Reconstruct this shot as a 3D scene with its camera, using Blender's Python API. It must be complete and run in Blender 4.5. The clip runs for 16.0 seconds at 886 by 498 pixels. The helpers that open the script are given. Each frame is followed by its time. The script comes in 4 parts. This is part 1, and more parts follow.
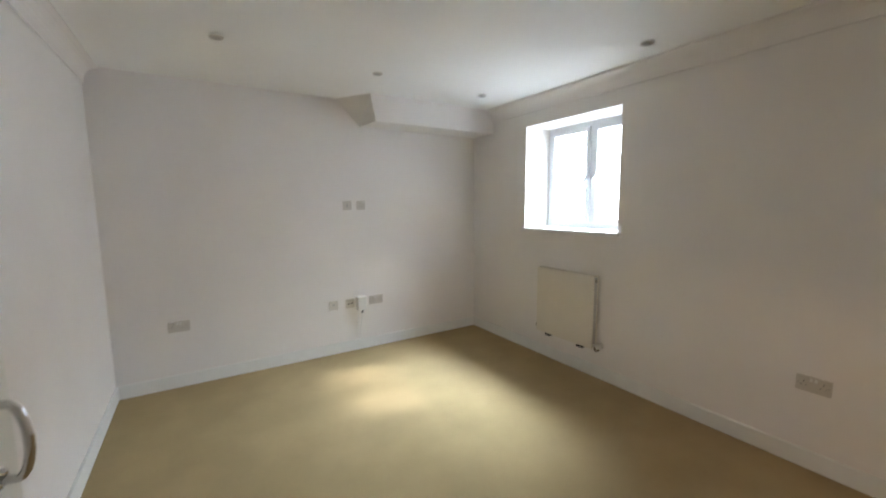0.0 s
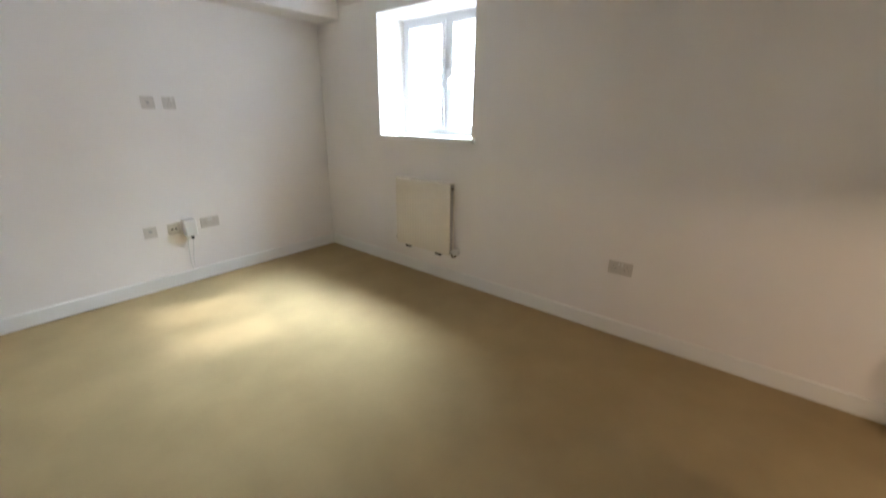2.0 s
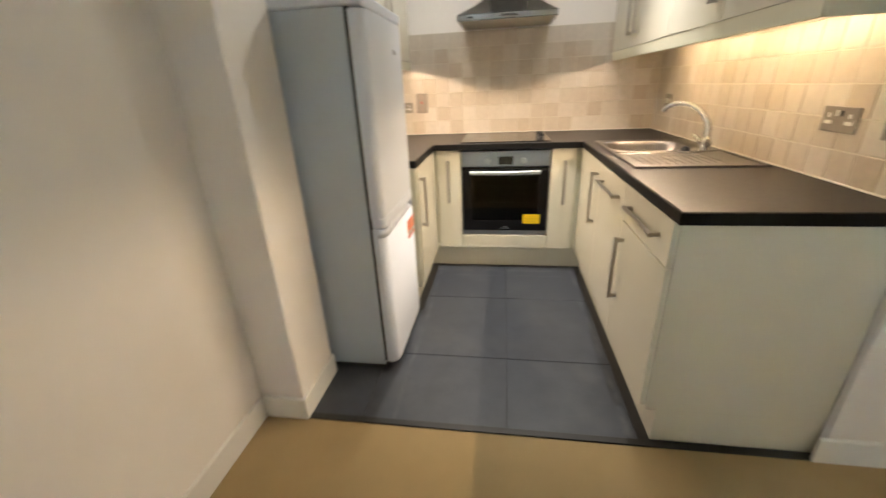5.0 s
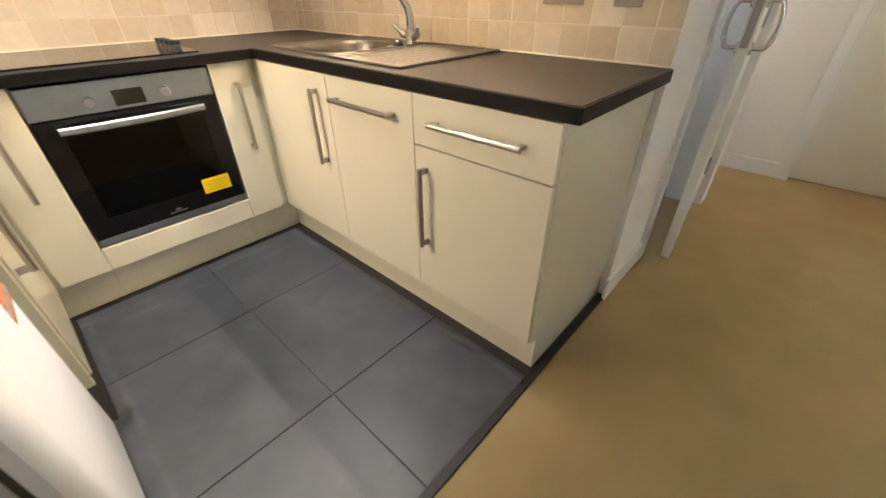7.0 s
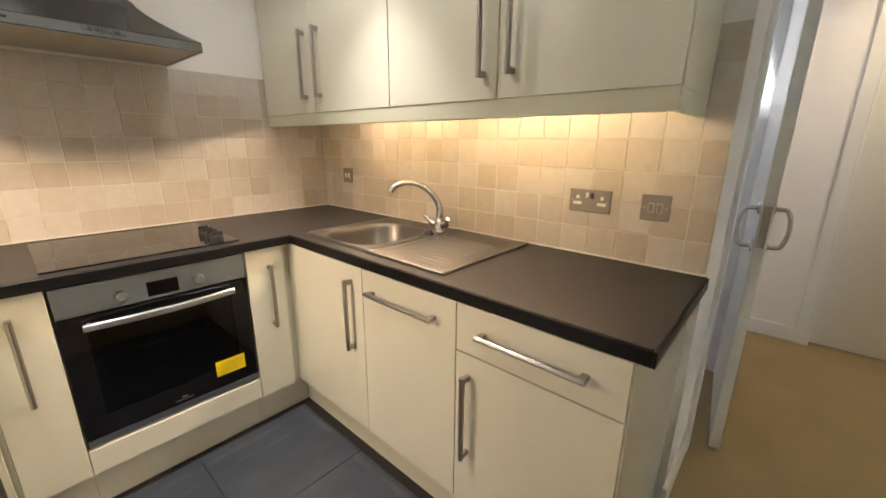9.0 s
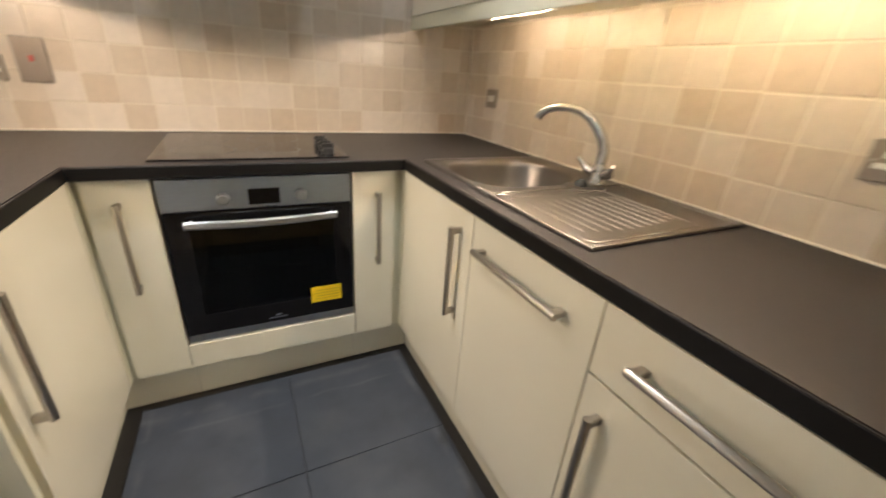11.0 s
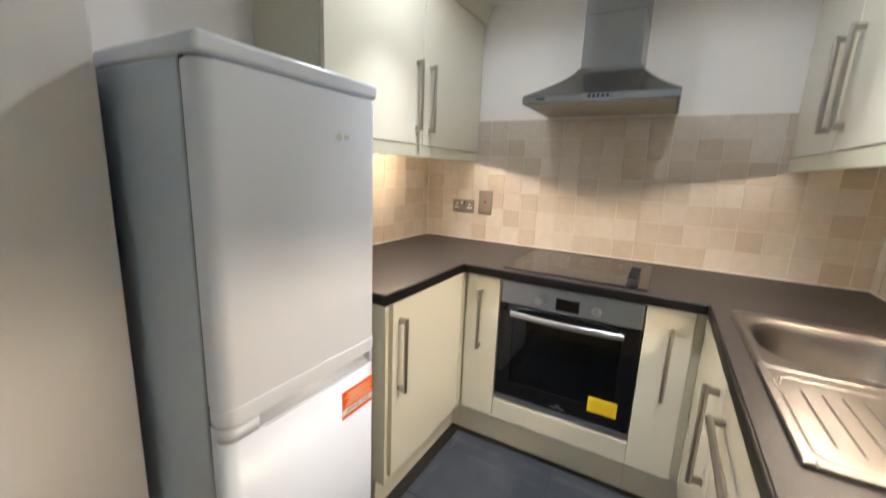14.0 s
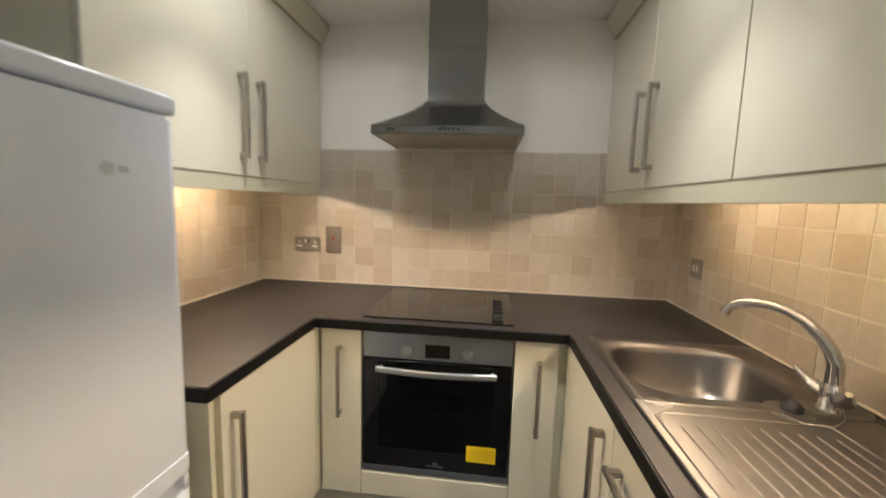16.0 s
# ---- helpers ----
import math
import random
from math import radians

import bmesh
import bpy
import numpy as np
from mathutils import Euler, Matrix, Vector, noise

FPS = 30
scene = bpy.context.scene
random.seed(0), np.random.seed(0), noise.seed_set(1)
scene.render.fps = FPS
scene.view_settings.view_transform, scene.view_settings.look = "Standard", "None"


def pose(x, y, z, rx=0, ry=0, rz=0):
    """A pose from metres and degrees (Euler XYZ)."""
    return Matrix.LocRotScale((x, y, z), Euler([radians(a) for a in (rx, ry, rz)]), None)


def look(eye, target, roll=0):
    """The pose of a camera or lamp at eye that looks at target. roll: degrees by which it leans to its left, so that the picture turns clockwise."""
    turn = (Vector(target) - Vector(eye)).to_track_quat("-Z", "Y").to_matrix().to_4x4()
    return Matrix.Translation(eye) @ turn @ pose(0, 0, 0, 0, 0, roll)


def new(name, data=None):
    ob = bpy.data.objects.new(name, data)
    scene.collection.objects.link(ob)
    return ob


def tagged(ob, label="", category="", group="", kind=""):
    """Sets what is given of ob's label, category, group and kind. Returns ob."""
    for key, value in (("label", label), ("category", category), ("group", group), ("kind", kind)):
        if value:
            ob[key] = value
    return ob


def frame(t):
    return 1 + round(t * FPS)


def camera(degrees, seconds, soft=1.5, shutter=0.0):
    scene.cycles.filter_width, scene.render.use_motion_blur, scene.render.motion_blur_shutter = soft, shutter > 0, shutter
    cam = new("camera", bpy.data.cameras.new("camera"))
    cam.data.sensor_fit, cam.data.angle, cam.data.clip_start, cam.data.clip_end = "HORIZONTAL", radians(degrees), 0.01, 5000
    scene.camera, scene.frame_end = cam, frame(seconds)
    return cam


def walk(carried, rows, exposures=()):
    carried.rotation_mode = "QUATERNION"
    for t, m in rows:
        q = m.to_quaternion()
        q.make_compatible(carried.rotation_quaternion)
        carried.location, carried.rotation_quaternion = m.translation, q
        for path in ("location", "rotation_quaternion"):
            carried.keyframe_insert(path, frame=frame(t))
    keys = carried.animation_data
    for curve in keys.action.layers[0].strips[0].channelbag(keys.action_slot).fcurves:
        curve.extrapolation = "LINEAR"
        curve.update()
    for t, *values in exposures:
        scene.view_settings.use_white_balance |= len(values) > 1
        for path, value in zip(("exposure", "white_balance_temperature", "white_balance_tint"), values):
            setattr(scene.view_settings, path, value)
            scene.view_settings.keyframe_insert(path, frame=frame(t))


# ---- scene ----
cam = camera(97.3, 16.0, shutter=0.5)
PATH = [
    (0, (-0.611, 2.827, 1.446), (0.442, 4.511, 1.212), -0.5),
    (0.5, (-0.585, 2.823, 1.487), (0.613, 4.424, 1.43), -0.3),
    (1, (-0.538, 2.806, 1.482), (0.858, 4.237, 1.421), -0.1),
    (1.5, (-0.479, 2.817, 1.448), (1.028, 4.099, 1.155), 0.4),
    (2, (-0.412, 2.9, 1.377), (1.066, 4.079, 0.725), 0.8),
    (2.5, (-0.321, 3.128, 1.248), (1.134, 4.139, 0.321), -0.3),
    (3, (-0.049, 3.396, 1.375), (1.51, 3.99, 0.273), -3.9),
    (3.5, (0.281, 3.483, 1.157), (2.06, 3.276, 0.269), -4.3),
    (4, (0.686, 3.539, 1.226), (2.086, 2.37, 0.403), -0.1),
    (4.5, (0.915, 3.451, 1.274), (1.713, 1.792, 0.491), -1.1),
    (5, (1.113, 3.27, 1.267), (1.407, 1.447, 0.498), -2.6),
    (5.2, (1.188, 3.195, 1.26), (1.236, 1.358, 0.469), -1.8),
    (7.4, (1.479, 2.34, 1.087), (0.147, 1.327, -0.009), 1.6),
    (7.5, (1.492, 2.313, 1.082), (0.134, 1.306, 0.014), 2.0),
    (8, (1.437, 2.286, 1.166), (0.014, 1.163, 0.32), 2.3),
    (8.2, (1.433, 2.282, 1.213), (-0.026, 1.132, 0.474), 2.2),
    (10.3, (1.28, 2.208, 1.343), (-0.035, 0.756, 0.939), 2.8),
    (10.5, (1.243, 2.153, 1.289), (0.03, 0.658, 0.75), 3.4),
    (11, (1.136, 1.991, 1.202), (0.279, 0.377, 0.39), 4.5),
    (11.5, (1.062, 1.911, 1.124), (0.738, 0.201, 0.138), 4.4),
    (12, (1.016, 1.982, 1.086), (1.23, 0.308, 0.013), 3.6),
    (12.5, (0.961, 2.168, 1.089), (1.525, 0.567, 0.03), 2.7),
    (13, (0.87, 2.264, 1.148), (1.648, 0.665, 0.231), 2.0),
    (13.5, (0.812, 2.248, 1.226), (1.722, 0.595, 0.56), 2.1),
    (14, (0.792, 2.244, 1.332), (1.748, 0.532, 0.939), 2.4),
    (14.5, (0.781, 2.259, 1.403), (1.693, 0.486, 1.25), 2.8),
    (15, (0.792, 2.261, 1.447), (1.533, 0.404, 1.403), 2.8),
    (15.5, (0.83, 2.212, 1.423), (1.313, 0.273, 1.352), 2.5),
    (16, (0.917, 2.053, 1.368), (1.142, 0.08, 1.132), 1.7),
]
walk(cam, [(t, look(eye, target, roll)) for t, eye, target, roll in PATH],
     exposures=((0.0, 0.62, 6850, 17), (1.0, 0.62, 6850, 17), (2.0, 0.78, 6850, 18), (3.0, 1.06, 6900, 17), (3.5, 1.18, 7000, 13), (4.2, 1.45, 7000, 11), (5.0, 1.37, 6850, 11),
                (7.5, 1.48, 6950, 11), (8.0, 1.36, 6900, 12), (10.5, 1.04, 6700, 12), (11.5, 0.96, 5950, 10), (12.0, 0.94, 5850, 10), (13.0, 1.22, 5950, 10), (14.5, 1.00, 6050, 10),
                (16.0, 0.70, 6600, 10)))

# ---------------------------------------------------------------- plan, metres
XE = 2.176           # east wall of the kitchen
XL = 2.10            # east wall of the living room
YN = 6.478           # north wall
XW = -1.22           # west wall of the living room
CEIL, KCEIL = 2.40, 2.262
WT = 0.91            # worktop height

# ---------------------------------------------------------------- light
world = bpy.data.worlds.new("sky")
scene.world = world
world.use_nodes = True
wn = world.node_tree
sky = wn.nodes.new("ShaderNodeTexSky")
sky.sky_type, sky.sun_disc = "NISHITA", False
sky.sun_elevation, sky.sun_rotation = radians(42), radians(104)
wn.nodes["Background"].inputs[1].default_value = 0.12
wn.links.new(sky.outputs[0], wn.nodes["Background"].inputs[0])

sun = new("sun", bpy.data.lights.new("sun", "SUN"))
sun.data.energy, sun.data.angle, sun.data.color = 4.0, radians(5.0), (0.86, 0.94, 1.0)
sun.matrix_world = look((8.46, 3.66, 7.4), (0.46, 5.62, 0.0))

skylight = new("window_skylight", bpy.data.lights.new("window_skylight", "AREA"))
skylight.data.shape, skylight.data.size, skylight.data.size_y = "RECTANGLE", 0.95, 0.50
skylight.data.energy, skylight.data.color, skylight.data.spread = 95.0, (0.62, 0.83, 1.0), radians(80)
skylight.matrix_world = look((2.80, 5.15, 2.42), (1.0, 5.36, 0.0))


def downlight_lamp(x, y, z, watts, colour, cone=160, blend=0.6):
    lamp = new("downlight_lamp", bpy.data.lights.new("downlight_lamp", "SPOT"))
    lamp.data.energy, lamp.data.color = watts, colour
    lamp.data.spot_size, lamp.data.spot_blend, lamp.data.shadow_soft_size = radians(cone), blend, 0.015
    lamp.matrix_world = look((x, y, z - 0.03), (x, y + 0.001, 0))
    return lamp


# Second spot is an unseen added downlight that brightens the west cabinets.
KITCHEN_SPOTS = ((1.505, 0.92), (0.67, 1.02))
for sx, sy in KITCHEN_SPOTS:
    downlight_lamp(sx, sy, KCEIL, 3.2, (0.95, 0.98, 1.0), 172, 0.25)
    downlight_lamp(sx, sy, KCEIL, 30, (1.0, 0.97, 0.93), 78, 0.9)
downlight_lamp(-1.62, 2.95, 2.39, 10, (1.0, 0.80, 0.50))



def strip_fill(eye, target, length, watts):
    """An added area lamp that strengthens the outward light of the strip fittings."""
    lamp = new("strip_fill", bpy.data.lights.new("strip_fill", "AREA"))
    lamp.data.shape, lamp.data.size, lamp.data.size_y = "RECTANGLE", length, 0.008
    lamp.data.energy, lamp.data.color = watts, (1.0, 0.78, 0.55)
    lamp.matrix_world = look(eye, target)


# Added fill lamps behind the pelmets, longer than the strip fittings.
strip_fill((0.292, 1.22, 1.396), (2.1, 1.22, 0.55), 1.46, 7.4)
strip_fill((XE - 0.292, 0.76, 1.400), (XE - 2.1, 0.76, 0.58), 0.80, 5.0)

# ---------------------------------------------------------------- materials


def material(name, colour, rough=0.5, metal=0.0, spec=0.5, coat=0.0, vary=0.0, scale=6.0, bump=0.0, bump_scale=200.0,
             random_amount=0.0, rough_vary=0.0, stretch=(1, 1, 1), stain=None, stain_amount=0.0):
    m = bpy.data.materials.new(name)
    m.use_nodes = True
    nt = m.node_tree
    b = nt.nodes["Principled BSDF"]
    b.inputs["Base Color"].default_value = (*colour, 1)
    b.inputs["Roughness"].default_value = rough
    b.inputs["Metallic"].default_value = metal
    b.inputs["Specular IOR Level"].default_value = spec
    b.inputs["Coat Weight"].default_value = coat
    b.inputs["Coat Roughness"].default_value = 0.05
    geo = nt.nodes.new("ShaderNodeNewGeometry")
    mapping = nt.nodes.new("ShaderNodeMapping")
    mapping.inputs["Scale"].default_value = stretch
    nt.links.new(geo.outputs["Position"], mapping.inputs["Vector"])
    out = None
    if vary or random_amount or stain_amount:
        big = nt.nodes.new("ShaderNodeTexNoise")
        big.inputs["Scale"].default_value, big.inputs["Detail"].default_value = scale, 6.0
        nt.links.new(mapping.outputs[0], big.inputs["Vector"])
        value = nt.nodes.new("ShaderNodeMapRange")
        value.inputs["From Min"].default_value, value.inputs["From Max"].default_value = 0.3, 0.7
        value.inputs["To Min"].default_value, value.inputs["To Max"].default_value = 1 - vary, 1 + vary
        nt.links.new(big.outputs["Fac"], value.inputs["Value"])
        hsv = nt.nodes.new("ShaderNodeHueSaturation")
        hsv.inputs["Color"].default_value = (*colour, 1)
        last = value.outputs[0]
        if random_amount:
            info = nt.nodes.new("ShaderNodeObjectInfo")
            rnd = nt.nodes.new("ShaderNodeMapRange")
            rnd.inputs["To Min"].default_value, rnd.inputs["To Max"].default_value = 1 - random_amount, 1 + random_amount * 0.5
            nt.links.new(info.outputs["Random"], rnd.inputs["Value"])
            mul = nt.nodes.new("ShaderNodeMath")
            mul.operation = "MULTIPLY"
            nt.links.new(last, mul.inputs[0])
            nt.links.new(rnd.outputs[0], mul.inputs[1])
            last = mul.outputs[0]
            sat = nt.nodes.new("ShaderNodeMath")
            sat.operation = "MULTIPLY_ADD"
            sat.inputs[1].default_value, sat.inputs[2].default_value = -0.5, 1.3
            nt.links.new(info.outputs["Random"], sat.inputs[0])
            nt.links.new(sat.outputs[0], hsv.inputs["Saturation"])
        nt.links.new(last, hsv.inputs["Value"])
        out = hsv.outputs[0]
        if stain_amount:
            spots = nt.nodes.new("ShaderNodeTexNoise")
            spots.inputs["Scale"].default_value, spots.inputs["Detail"].default_value = scale * 0.4, 4.0
            nt.links.new(mapping.outputs[0], spots.inputs["Vector"])
            ramp = nt.nodes.new("ShaderNodeMapRange")
            ramp.inputs["From Min"].default_value, ramp.inputs["From Max"].default_value = 0.52, 0.75
            ramp.inputs["To Max"].default_value = stain_amount
            nt.links.new(spots.outputs["Fac"], ramp.inputs["Value"])
            mix = nt.nodes.new("ShaderNodeMix")
            mix.data_type = "RGBA"
            mix.inputs["B"].default_value = (*stain, 1)
            nt.links.new(ramp.outputs[0], mix.inputs["Factor"])
            nt.links.new(out, mix.inputs["A"])
            out = mix.outputs["Result"]
        nt.links.new(out, b.inputs["Base Color"])
    if bump or rough_vary:
        fine = nt.nodes.new("ShaderNodeTexNoise")
        fine.inputs["Scale"].default_value, fine.inputs["Detail"].default_value = bump_scale, 3.0
        nt.links.new(mapping.outputs[0], fine.inputs["Vector"])
        if bump:
            bm_node = nt.nodes.new("ShaderNodeBump")
            bm_node.inputs["Strength"].default_value, bm_node.inputs["Distance"].default_value = bump, 0.002
            nt.links.new(fine.outputs["Fac"], bm_node.inputs["Height"])
            nt.links.new(bm_node.outputs[0], b.inputs["Normal"])
        if rough_vary:
            rr = nt.nodes.new("ShaderNodeMapRange")
            rr.inputs["To Min"].default_value, rr.inputs["To Max"].default_value = max(rough - rough_vary, 0.02), rough + rough_vary
            wide = nt.nodes.new("ShaderNodeTexNoise")
            wide.inputs["Scale"].default_value, wide.inputs["Detail"].default_value = scale, 5.0
            nt.links.new(mapping.outputs[0], wide.inputs["Vector"])
            nt.links.new(wide.outputs["Fac"], rr.inputs["Value"])
            nt.links.new(rr.outputs[0], b.inputs["Roughness"])
    return m


def glowing(name, colour, strength):
    m = bpy.data.materials.new(name)
    m.use_nodes = True
    nt = m.node_tree
    nt.nodes.remove(nt.nodes["Principled BSDF"])
    e = nt.nodes.new("ShaderNodeEmission")
    e.inputs[0].default_value, e.inputs[1].default_value = (*colour, 1), strength
    nt.links.new(e.outputs[0], nt.nodes["Material Output"].inputs[0])
    return m


def glass_material(name, colour=(1, 1, 1), rough=0.0):
    m = material(name, colour, rough)
    m.node_tree.nodes["Principled BSDF"].inputs["Transmission Weight"].default_value = 1.0
    m.node_tree.nodes["Principled BSDF"].inputs["IOR"].default_value = 1.45
    return m


M_WALL = material("wall_paint", (0.82, 0.78, 0.745), 0.75, vary=0.025, scale=1.6, bump=0.12, bump_scale=160)
M_CEIL = material("ceiling_paint", (0.86, 0.85, 0.82), 0.8, vary=0.02, scale=1.2, bump=0.08, bump_scale=120)
M_GLOSS = material("white_gloss_paint", (0.80, 0.79, 0.76), 0.35, vary=0.02, scale=4, bump=0.05, bump_scale=60)
M_CARPET = material("beige_carpet", (0.37, 0.270, 0.140), 0.95, spec=0.1, vary=0.07, scale=3.5, bump=1.0, bump_scale=420,
                    stain=(0.29, 0.215, 0.11), stain_amount=0.22)
M_SLATE = material("slate_vinyl", (0.050, 0.056, 0.069), 0.40, vary=0.16, scale=9, bump=0.15, bump_scale=70, random_amount=0.06,
                   rough_vary=0.16, stain=(0.085, 0.09, 0.10), stain_amount=0.5)


def add_wax_lines(m):
    """Pale worn lines left by floor polish, running along the plinths with a wavy edge."""
    nt = m.node_tree
    shader = nt.nodes["Principled BSDF"]
    geo = nt.nodes.new("ShaderNodeNewGeometry")
    wobble = nt.nodes.new("ShaderNodeTexNoise")
    wobble.inputs["Scale"].default_value, wobble.inputs["Detail"].default_value = 5.0, 3.0
    nt.links.new(geo.outputs["Position"], wobble.inputs["Vector"])
    sep = nt.nodes.new("ShaderNodeSeparateXYZ")
    nt.links.new(geo.outputs["Position"], sep.inputs[0])
    gaps = nt.nodes.new("ShaderNodeTexNoise")
    gaps.inputs["Scale"].default_value, gaps.inputs["Detail"].default_value = 7.0, 4.0
    nt.links.new(geo.outputs["Position"], gaps.inputs["Vector"])
    patchy = nt.nodes.new("ShaderNodeMapRange")
    patchy.inputs["From Min"].default_value, patchy.inputs["From Max"].default_value = 0.38, 0.62
    nt.links.new(gaps.outputs["Fac"], patchy.inputs["Value"])
    colour_link = shader.inputs["Base Color"].links[0].from_socket
    for axis, place, width, strength in (("X", 0.615, 0.022, 0.42), ("Y", 0.650, 0.026, 0.36), ("Y", 0.735, 0.012, 0.22), ("X", 1.545, 0.018, 0.32)):
        shift = nt.nodes.new("ShaderNodeMath")
        shift.operation = "MULTIPLY_ADD"
        shift.inputs[1].default_value = 0.05
        nt.links.new(wobble.outputs["Fac"], shift.inputs[0])
        nt.links.new(sep.outputs[axis], shift.inputs[2])
        near = nt.nodes.new("ShaderNodeMath")
        near.operation = "SUBTRACT"
        near.inputs[1].default_value = place + 0.025
        nt.links.new(shift.outputs[0], near.inputs[0])
        dist = nt.nodes.new("ShaderNodeMath")
        dist.operation = "ABSOLUTE"
        nt.links.new(near.outputs[0], dist.inputs[0])
        fall = nt.nodes.new("ShaderNodeMapRange")
        fall.inputs["From Max"].default_value = width
        fall.inputs["To Min"].default_value, fall.inputs["To Max"].default_value = strength, 0.0
        nt.links.new(dist.outputs[0], fall.inputs["Value"])
        mix = nt.nodes.new("ShaderNodeMix")
        mix.data_type = "RGBA"
        mix.inputs["B"].default_value = (0.15, 0.155, 0.165, 1)
        worn = nt.nodes.new("ShaderNodeMath")
        worn.operation = "MULTIPLY"
        nt.links.new(fall.outputs[0], worn.inputs[0])
        nt.links.new(patchy.outputs[0], worn.inputs[1])
        nt.links.new(worn.outputs[0], mix.inputs["Factor"])
        nt.links.new(colour_link, mix.inputs["A"])
        colour_link = mix.outputs["Result"]
    nt.links.new(colour_link, shader.inputs["Base Color"])


add_wax_lines(M_SLATE)
M_JOINT = material("dark_joint", (0.034, 0.037, 0.044), 0.6)
M_BLACK_TRIM = material("black_trim", (0.018, 0.017, 0.017), 0.45, bump=0.1)
M_CREAM = material("cream_gloss_board", (0.72, 0.687, 0.57), 0.20, coat=0.4, vary=0.015, scale=3, bump=0.02, bump_scale=30)
M_CREAM_EDGE = material("cream_satin_board", (0.62, 0.595, 0.46), 0.4, vary=0.03, scale=5)
M_WORKTOP = material("dark_laminate", (0.025, 0.0215, 0.0205), 0.40, spec=0.26, vary=0.22, scale=45, bump=0.10, bump_scale=380, rough_vary=0.06)
M_EDGE = material("worktop_edge", (0.006, 0.0055, 0.0055), 0.42, spec=0.2, vary=0.1)
M_TILE = material("cream_tile", (0.545, 0.477, 0.405), 0.30, vary=0.05, scale=26, bump=0.22, bump_scale=34, random_amount=0.14)
M_GROUT = material("pale_grout", (0.62, 0.57, 0.48), 0.8, vary=0.06, bump=0.3)
M_SEAL = material("white_sealant", (0.78, 0.74, 0.66), 0.4)
M_STEEL = material("brushed_steel", (0.31, 0.31, 0.315), 0.25, 1.0, vary=0.06, scale=30, bump=0.06, bump_scale=90, stretch=(1, 1, 14))
M_STEEL_H = material("brushed_steel_flat", (0.42, 0.445, 0.48), 0.33, 1.0, vary=0.05, scale=30, bump=0.05, bump_scale=90, stretch=(1, 14, 14))
for brushed in (M_STEEL, M_STEEL_H):
    shader = brushed.node_tree.nodes["Principled BSDF"]
    shader.inputs["Anisotropic"].default_value = 0.8
    tangent = brushed.node_tree.nodes.new("ShaderNodeTangent")
    tangent.direction_type, tangent.axis = "RADIAL", "Z"
    brushed.node_tree.links.new(tangent.outputs[0], shader.inputs["Tangent"])
M_STEEL.node_tree.nodes["Principled BSDF"].inputs["Anisotropic Rotation"].default_value = 0.25
M_HOOD = material("dark_brushed_steel", (0.33, 0.335, 0.345), 0.24, 1.0, vary=0.06, scale=30, bump=0.03, bump_scale=90, stretch=(1, 14, 14))
M_PANEL = material("blue_grey_steel", (0.33, 0.365, 0.42), 0.36, 1.0, vary=0.04, scale=30, stretch=(1, 14, 14))
M_SINK = material("sink_steel", (0.215, 0.20, 0.19), 0.34, 1.0, vary=0.05, scale=14, bump=0.02, bump_scale=160, rough_vary=0.02)
M_CHROME = material("chrome", (0.60, 0.60, 0.61), 0.07, 1.0)
M_BRONZE = material("handle_nickel", (0.42, 0.39, 0.35), 0.28, 1.0, vary=0.08, scale=40, stretch=(1, 1, 8))
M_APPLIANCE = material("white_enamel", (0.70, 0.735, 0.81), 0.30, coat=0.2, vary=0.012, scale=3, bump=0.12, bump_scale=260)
# Fridge body sides: darker and greyer blue than its doors and top.
M_APPLIANCE_SIDE = material("darker_side_enamel", (0.49, 0.55, 0.62), 0.42, vary=0.02, scale=4, bump=0.1, bump_scale=260)
M_BLACK = material("black_glass", (0.006, 0.006, 0.007), 0.06, spec=0.32)
M_BLACK_PLASTIC = material("black_plastic", (0.012, 0.012, 0.013), 0.32)
M_CAVITY = material("oven_enamel", (0.012, 0.012, 0.014), 0.35, vary=0.2, scale=12)
M_OVEN_GLASS = glass_material("tinted_glass", (0.085, 0.088, 0.092))
M_GLASS = glass_material("window_glass", (0.97, 0.99, 1.0))
M_UPVC = material("white_upvc", (0.78, 0.80, 0.83), 0.3, vary=0.01)
M_RAD = material("cream_radiator_enamel", (0.74, 0.68, 0.58), 0.32, vary=0.02, scale=6)
M_WHITE = material("white_plastic", (0.74, 0.73, 0.70), 0.35)
M_PLATE = material("satin_nickel_plate", (0.60, 0.555, 0.50), 0.42, 0.2, vary=0.03, scale=20)
M_SWITCH = material("satin_bronze_plate", (0.27, 0.24, 0.21), 0.38, 0.6, vary=0.05, scale=30)
M_COOKER = material("dark_bronze_plate", (0.26, 0.22, 0.19), 0.35, 0.6, vary=0.05, scale=30)
M_GREY = material("socket_shadow_grey", (0.42, 0.40, 0.37), 0.5)
M_DARK = material("dark_slot", (0.03, 0.03, 0.03), 0.6)
M_RING = material("hob_print", (0.10, 0.095, 0.09), 0.3)
M_MARK = material("badge_silver", (0.80, 0.82, 0.86), 0.2, 0.4)
M_RED = material("red_rocker", (0.38, 0.03, 0.02), 0.35)
M_ORANGE = material("orange_label", (0.85, 0.115, 0.006), 0.45)
M_PALE = material("pale_print", (0.92, 0.62, 0.42), 0.5)
M_YELLOW = material("yellow_label", (0.88, 0.62, 0.01), 0.5)
M_YELLOW_INK = material("yellow_print", (0.55, 0.40, 0.02), 0.5)
M_FILTER = material("hood_filter", (0.48, 0.45, 0.38), 0.45, 0.6, bump=0.5, bump_scale=240)
